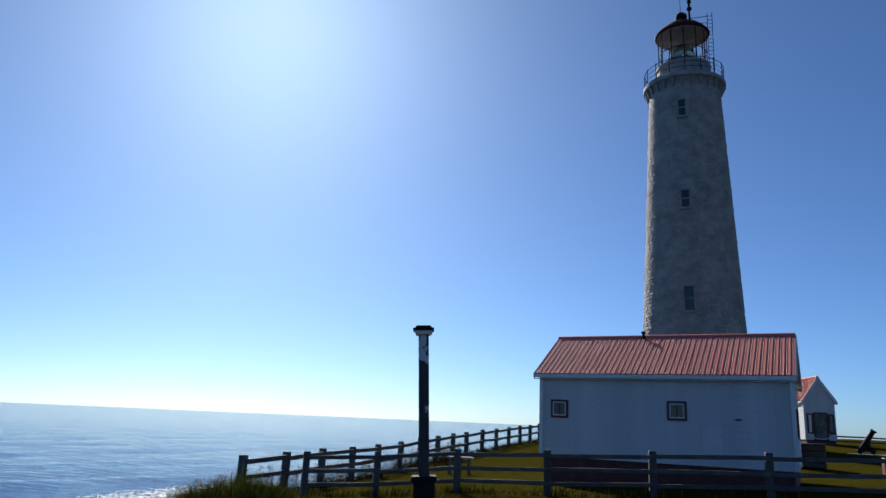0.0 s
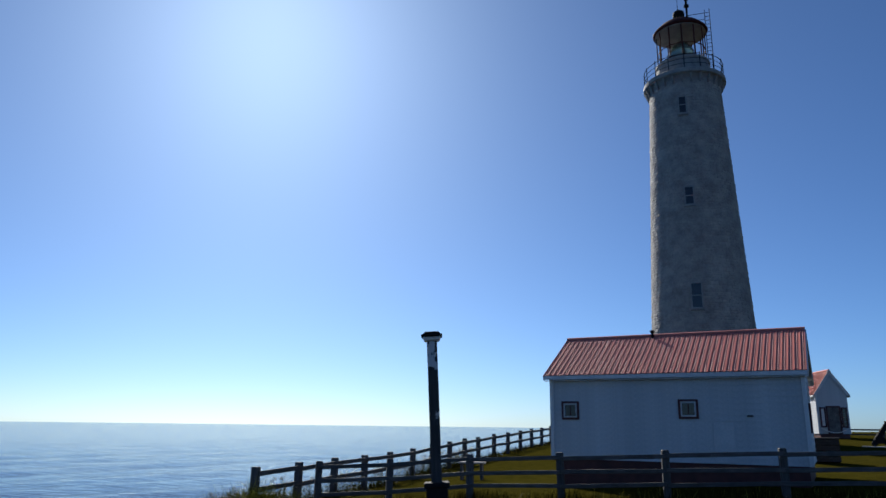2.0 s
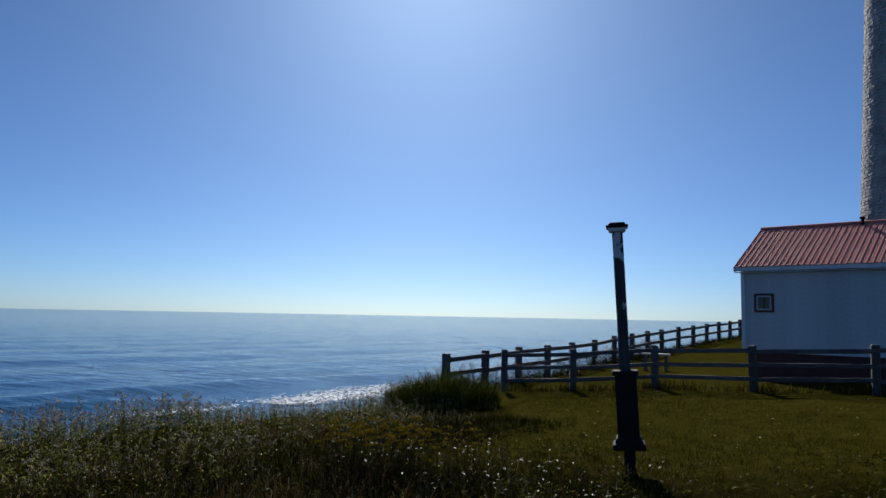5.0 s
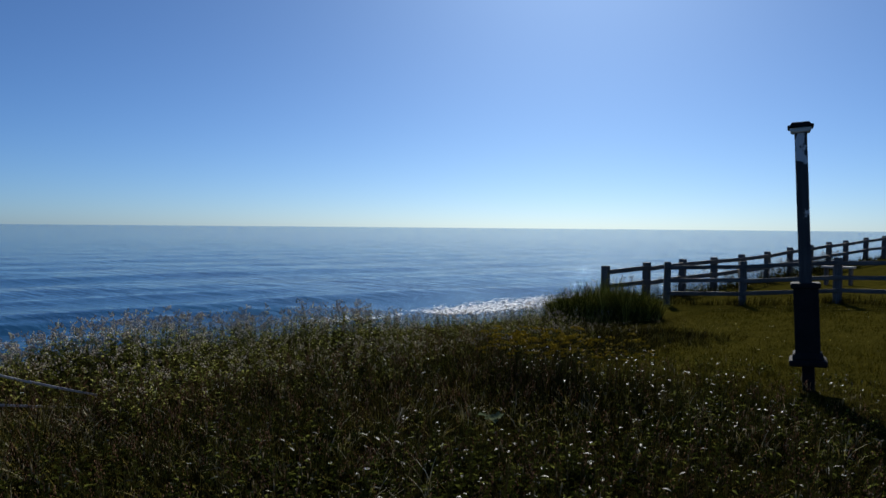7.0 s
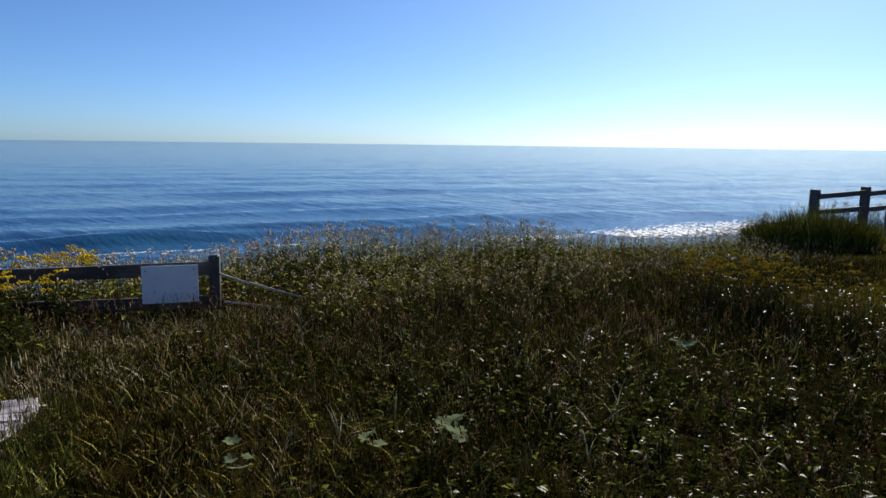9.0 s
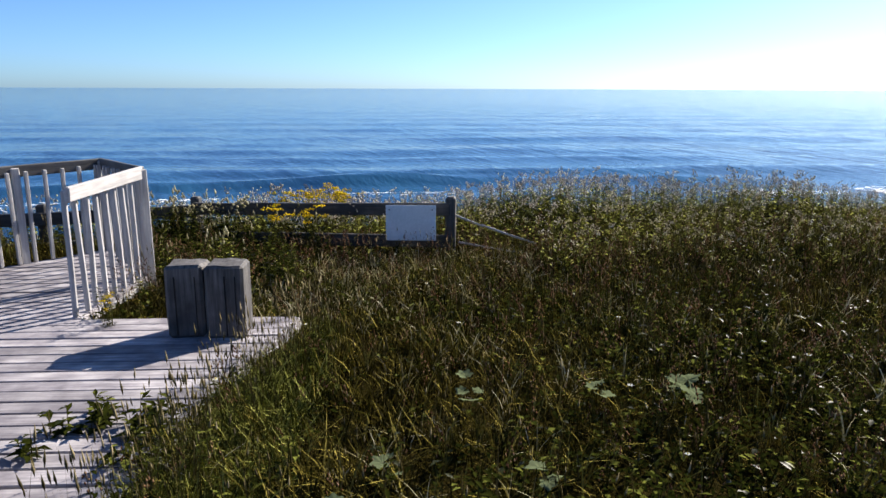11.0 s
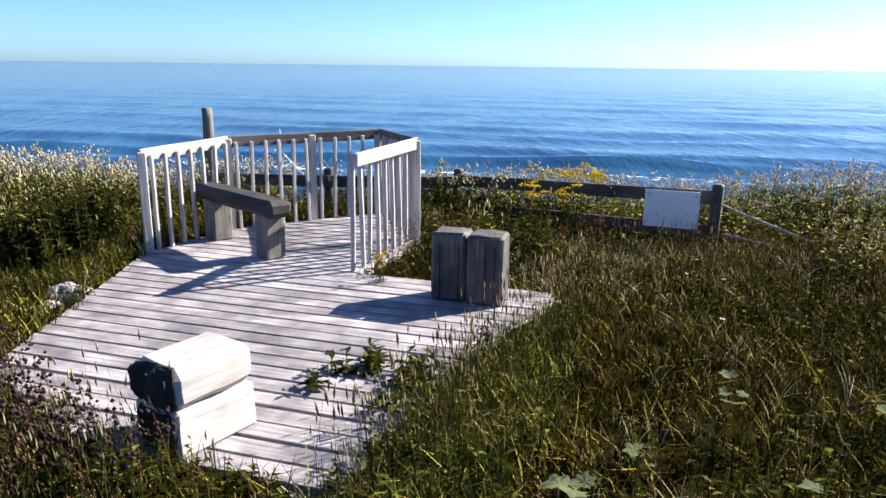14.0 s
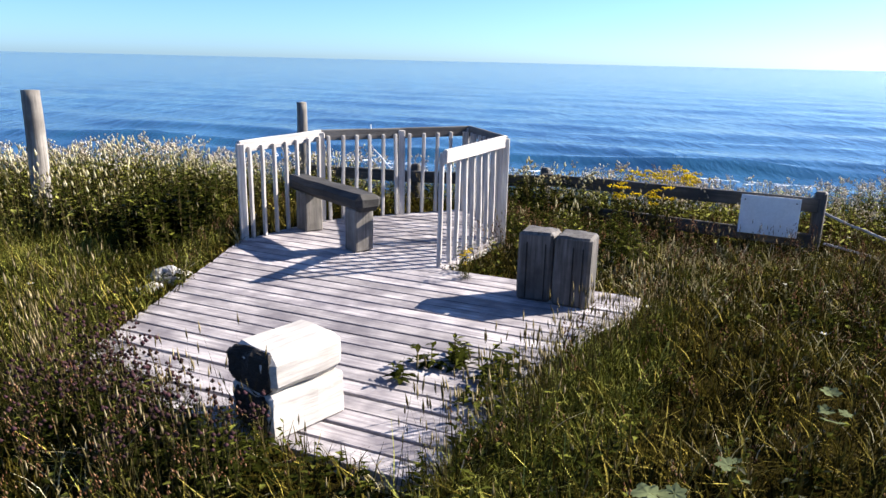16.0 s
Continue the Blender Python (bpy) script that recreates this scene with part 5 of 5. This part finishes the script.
xy = pick(110, -8, 4, -6, 13, lambda p: wdist(p) > 2.5)
scatter("daisies", "scattered small white daisies in grass", "wildflowers", daisies, xy, VR.uniform(0.8, 1.2, len(xy)), [M_LEAF, M_STEM, M_DAISY, M_YELLOW])

xy = pick(650, -3, 9, 7, 19, lambda p: lawn_line(p) > 0)
scatter("lawn_daisies", "tiny white flowers dotting the mown lawn", "wildflowers", daisies, xy, VR.uniform(0.35, 0.6, len(xy)), [M_LEAF, M_STEM, M_DAISY, M_YELLOW])

# mown lawn
lawn_t = [tuft(prng, 6, 0.075, 0.07, 0.005, 0.9) for _ in range(6)]
xy = pick(46000, -5, 14, 3, 22, lambda p: (lawn_line(p) > -0.5) & (wdist(p) > 1.0) & (VR.random(len(p)) < 7.0 / (np.hypot(p[:, 0], p[:, 1]) + 0.1)))
scatter("lawn_grass", "short mown yellowish green lawn grass", "grass", lawn_t, xy, VR.uniform(0.6, 1.2, len(xy)) * (0.7 + 0.7 * patchy(xy, 0.4, 1)), [M_LAWN])
edge_t = [tuft(prng, 9, 0.24, 0.09, 0.008, 0.7) for _ in range(5)]
fx = []
for p, q in zip(cliff_pts, cliff_pts[1:]):
    for _ in range(90):
        f = prng.random()
        fx.append((p[0] + (q[0] - p[0]) * f + prng.gauss(-0.3, 0.5), p[1] + (q[1] - p[1]) * f + prng.gauss(0, 0.3)))
for p, q in zip(front_pts, front_pts[1:]):
    for _ in range(60):
        f = prng.random()
        fx.append((p[0] + (q[0] - p[0]) * f, p[1] + (q[1] - p[1]) * f + prng.gauss(0, 0.08)))
fx = np.array(fx)
scatter("fence_grass", "unmown grass tufts along the foot of the fences", "grass", edge_t, fx, VR.uniform(0.6, 1.6, len(fx)), [M_BLADE])
fw = np.array([(p[0] + prng.gauss(-0.7, 0.45), p[1] + prng.uniform(-1, 1)) for p in cliff_pts[:10] for _ in range(70)])
scatter("cliff_weeds", "weeds growing behind the cliff-edge fence", "weeds", weeds_a, fw, VR.uniform(0.5, 0.9, len(fw)), [M_LEAF, M_STEM, M_SEED])

# yellow flowers in clumps
gold = [tall_weed(prng, prng.uniform(0.7, 0.9), 16, 0.12, 0.03, "flat") for _ in range(5)]


xy = np.concatenate([clump(55, -8.8, 2.8, 0.3, 0.5), clump(9, -7.9, 1.95, 0.1, 0.12), clump(9, -7.65, 2.3, 0.1, 0.12)])
scatter("goldenrod", "clumps of bright yellow flat-topped flowers by the fence", "wildflowers", gold, xy, VR.uniform(0.74, 0.9, len(xy)), [M_LEAF, M_STEM, M_YELLOW])
xy = np.concatenate([clump(130, -2.85, 7.55, 0.6, 0.55), clump(45, -2.0, 7.35, 0.55, 0.45)])
scatter("yellow_yarrow", "loose patch of low dull yellow flowers on lawn edge", "wildflowers", gold, xy, VR.uniform(0.5, 0.82, len(xy)), [M_LEAF, M_STEM, M_DULLYEL])
xy = clump(12, -5.56, 0.03, 0.06, 0.05)
scatter("deck_flowers", "small yellow flower growing through deck planks", "wildflowers", gold, xy, VR.uniform(0.2, 0.36, len(xy)), [M_LEAF, M_STEM, M_YELLOW], DZ)

# dark-headed knapweed and grass round the deck's near side
knap = [tall_weed(prng, prng.uniform(0.4, 0.6), 9, 0.07, 0.016, "knap") for _ in range(6)]
xy = np.concatenate([clump(90, -3.6, -2.05, 0.6, 0.3), clump(50, -3.25, -1.65, 0.35, 0.3), clump(24, -2.85, -1.5, 0.3, 0.3), clump(16, -2.8, -1.15, 0.22, 0.25), clump(30, -3.0, -2.3, 0.7, 0.7)])
scatter("knapweed", "dark purple-brown knapweed heads on thin stems", "wildflowers", knap, xy, VR.uniform(0.5, 0.8, len(xy)), [M_LEAF, M_STEM, M_KNAP])
xy = np.concatenate([*[clump(34, *deck_xy(3.95 - 0.07 * k, 0.5 + 0.3 * k), 0.15, 0.2) for k in range(9)], clump(80, *deck_xy(2.3, 3.3), 0.55, 0.3), clump(60, *deck_xy(1.3, 3.2), 0.3, 0.3), clump(150, -3.35, -2.35, 0.5, 0.35), clump(90, -4.2, -2.5, 0.6, 0.2)])
scatter("edge_grass", "long grass leaning over the deck edge", "grass", long_grass + tufts[:3], xy, VR.uniform(0.5, 0.9, len(xy)), [M_LIT_GREEN, M_STEM, M_STRAW])
xy = np.concatenate([*[clump(3, *deck_xy(3.98 - 0.09 * k, 0.7 + 0.33 * k), 0.12, 0.16) for k in range(7)], clump(130, -3.45, -2.0, 0.5, 0.28), clump(60, -3.0, -1.55, 0.28, 0.2), clump(40, -2.75, -1.2, 0.2, 0.2)])
scatter("deck_side_weeds", "leafy weeds crowding the side of the deck", "weeds", low_weed, xy, VR.uniform(0.7, 1.1, len(xy)), [M_LEAF, M_STEM, M_SEED])
vine = [tall_weed(prng, prng.uniform(0.16, 0.26), 9, 0.16, 0.07, "none") for _ in range(4)]
xy = np.concatenate([clump(9, -3.92, -0.12, 0.17, 0.09), clump(3, -3.69, -0.45, 0.05, 0.05), clump(3, -3.86, -0.31, 0.06, 0.05), clump(12, -3.68, 0.12, 0.22, 0.1), clump(5, -3.46, -0.06, 0.12, 0.1), clump(1, -3.0, -0.15, 0.05, 0.05)])
scatter("deck_weeds", "broad-leaved weeds growing up through the deck", "weeds", vine, xy, VR.uniform(0.45, 0.85, len(xy)), [M_LEAF, M_STEM, M_SEED], DZ)


def big_leaf_plant(x, y, n, size, seed):
    """A low rosette of wide lobed leaves on short stalks."""
    rng = random.Random(seed)
    pl = thing("coltsfoot_plant", "low plant with large pale grey-green lobed leaves", "plant", pose(x, y, float(ground_z(x, y)), 0, 0, rng.uniform(0, 360)), "coltsfoot plants")
    for i in range(n):
        bm = bmesh.new()
        r = size * rng.uniform(0.55, 1.0)
        cup, sag = rng.uniform(0.1, 0.45), rng.uniform(0.1, 0.5)
        rings = []
        for ring in range(4):
            g = (ring + 0.15) / 3.15
            row = []
            for k in range(36):
                a = -2.8 + 5.6 * k / 35
                lobe = 1 + (0.16 * math.cos(a * 6.5) + 0.05 * math.cos(a * 19 + i)) * g
                rr = r * g * (0.60 + 0.40 * math.cos(a / 2)) * lobe
                px, py = r * 0.15 + rr * math.cos(a) * 0.9, rr * math.sin(a) * 0.85
                row.append(bm.verts.new((px, py, cup * r * g * g * 0.5 - sag * px * px / r + 0.05 * r * g * math.cos(a * 6.5) + 0.03 * r * rng.uniform(-1, 1) * g)))
            rings.append(row)
        for lo, hi in zip(rings, rings[1:]):
            for k in range(35):
                bm.faces.new((lo[k], hi[k], hi[k + 1], lo[k + 1]))
        part("leaf", bm, M_BIGLEAF, pl, m=pose(0, 0, rng.uniform(0.12, 0.24), rng.uniform(-15, 15), rng.uniform(-30, 5), 360 * i / n + rng.uniform(-25, 25)) @ pose(size * 0.5, 0, 0), smooth=True)
    return pl


for i, (x, y, n, sz) in enumerate(((-2.48, 2.61, 6, 0.085), (-2.28, 5.1, 4, 0.085), (-3.1, 1.65, 4, 0.075), (-2.75, 2.25, 4, 0.07), (-2.35, 0.55, 4, 0.08), (-2.2, 1.5, 3, 0.07), (-2.6, 0.95, 3, 0.06))):
    big_leaf_plant(x, y, n, sz, i)
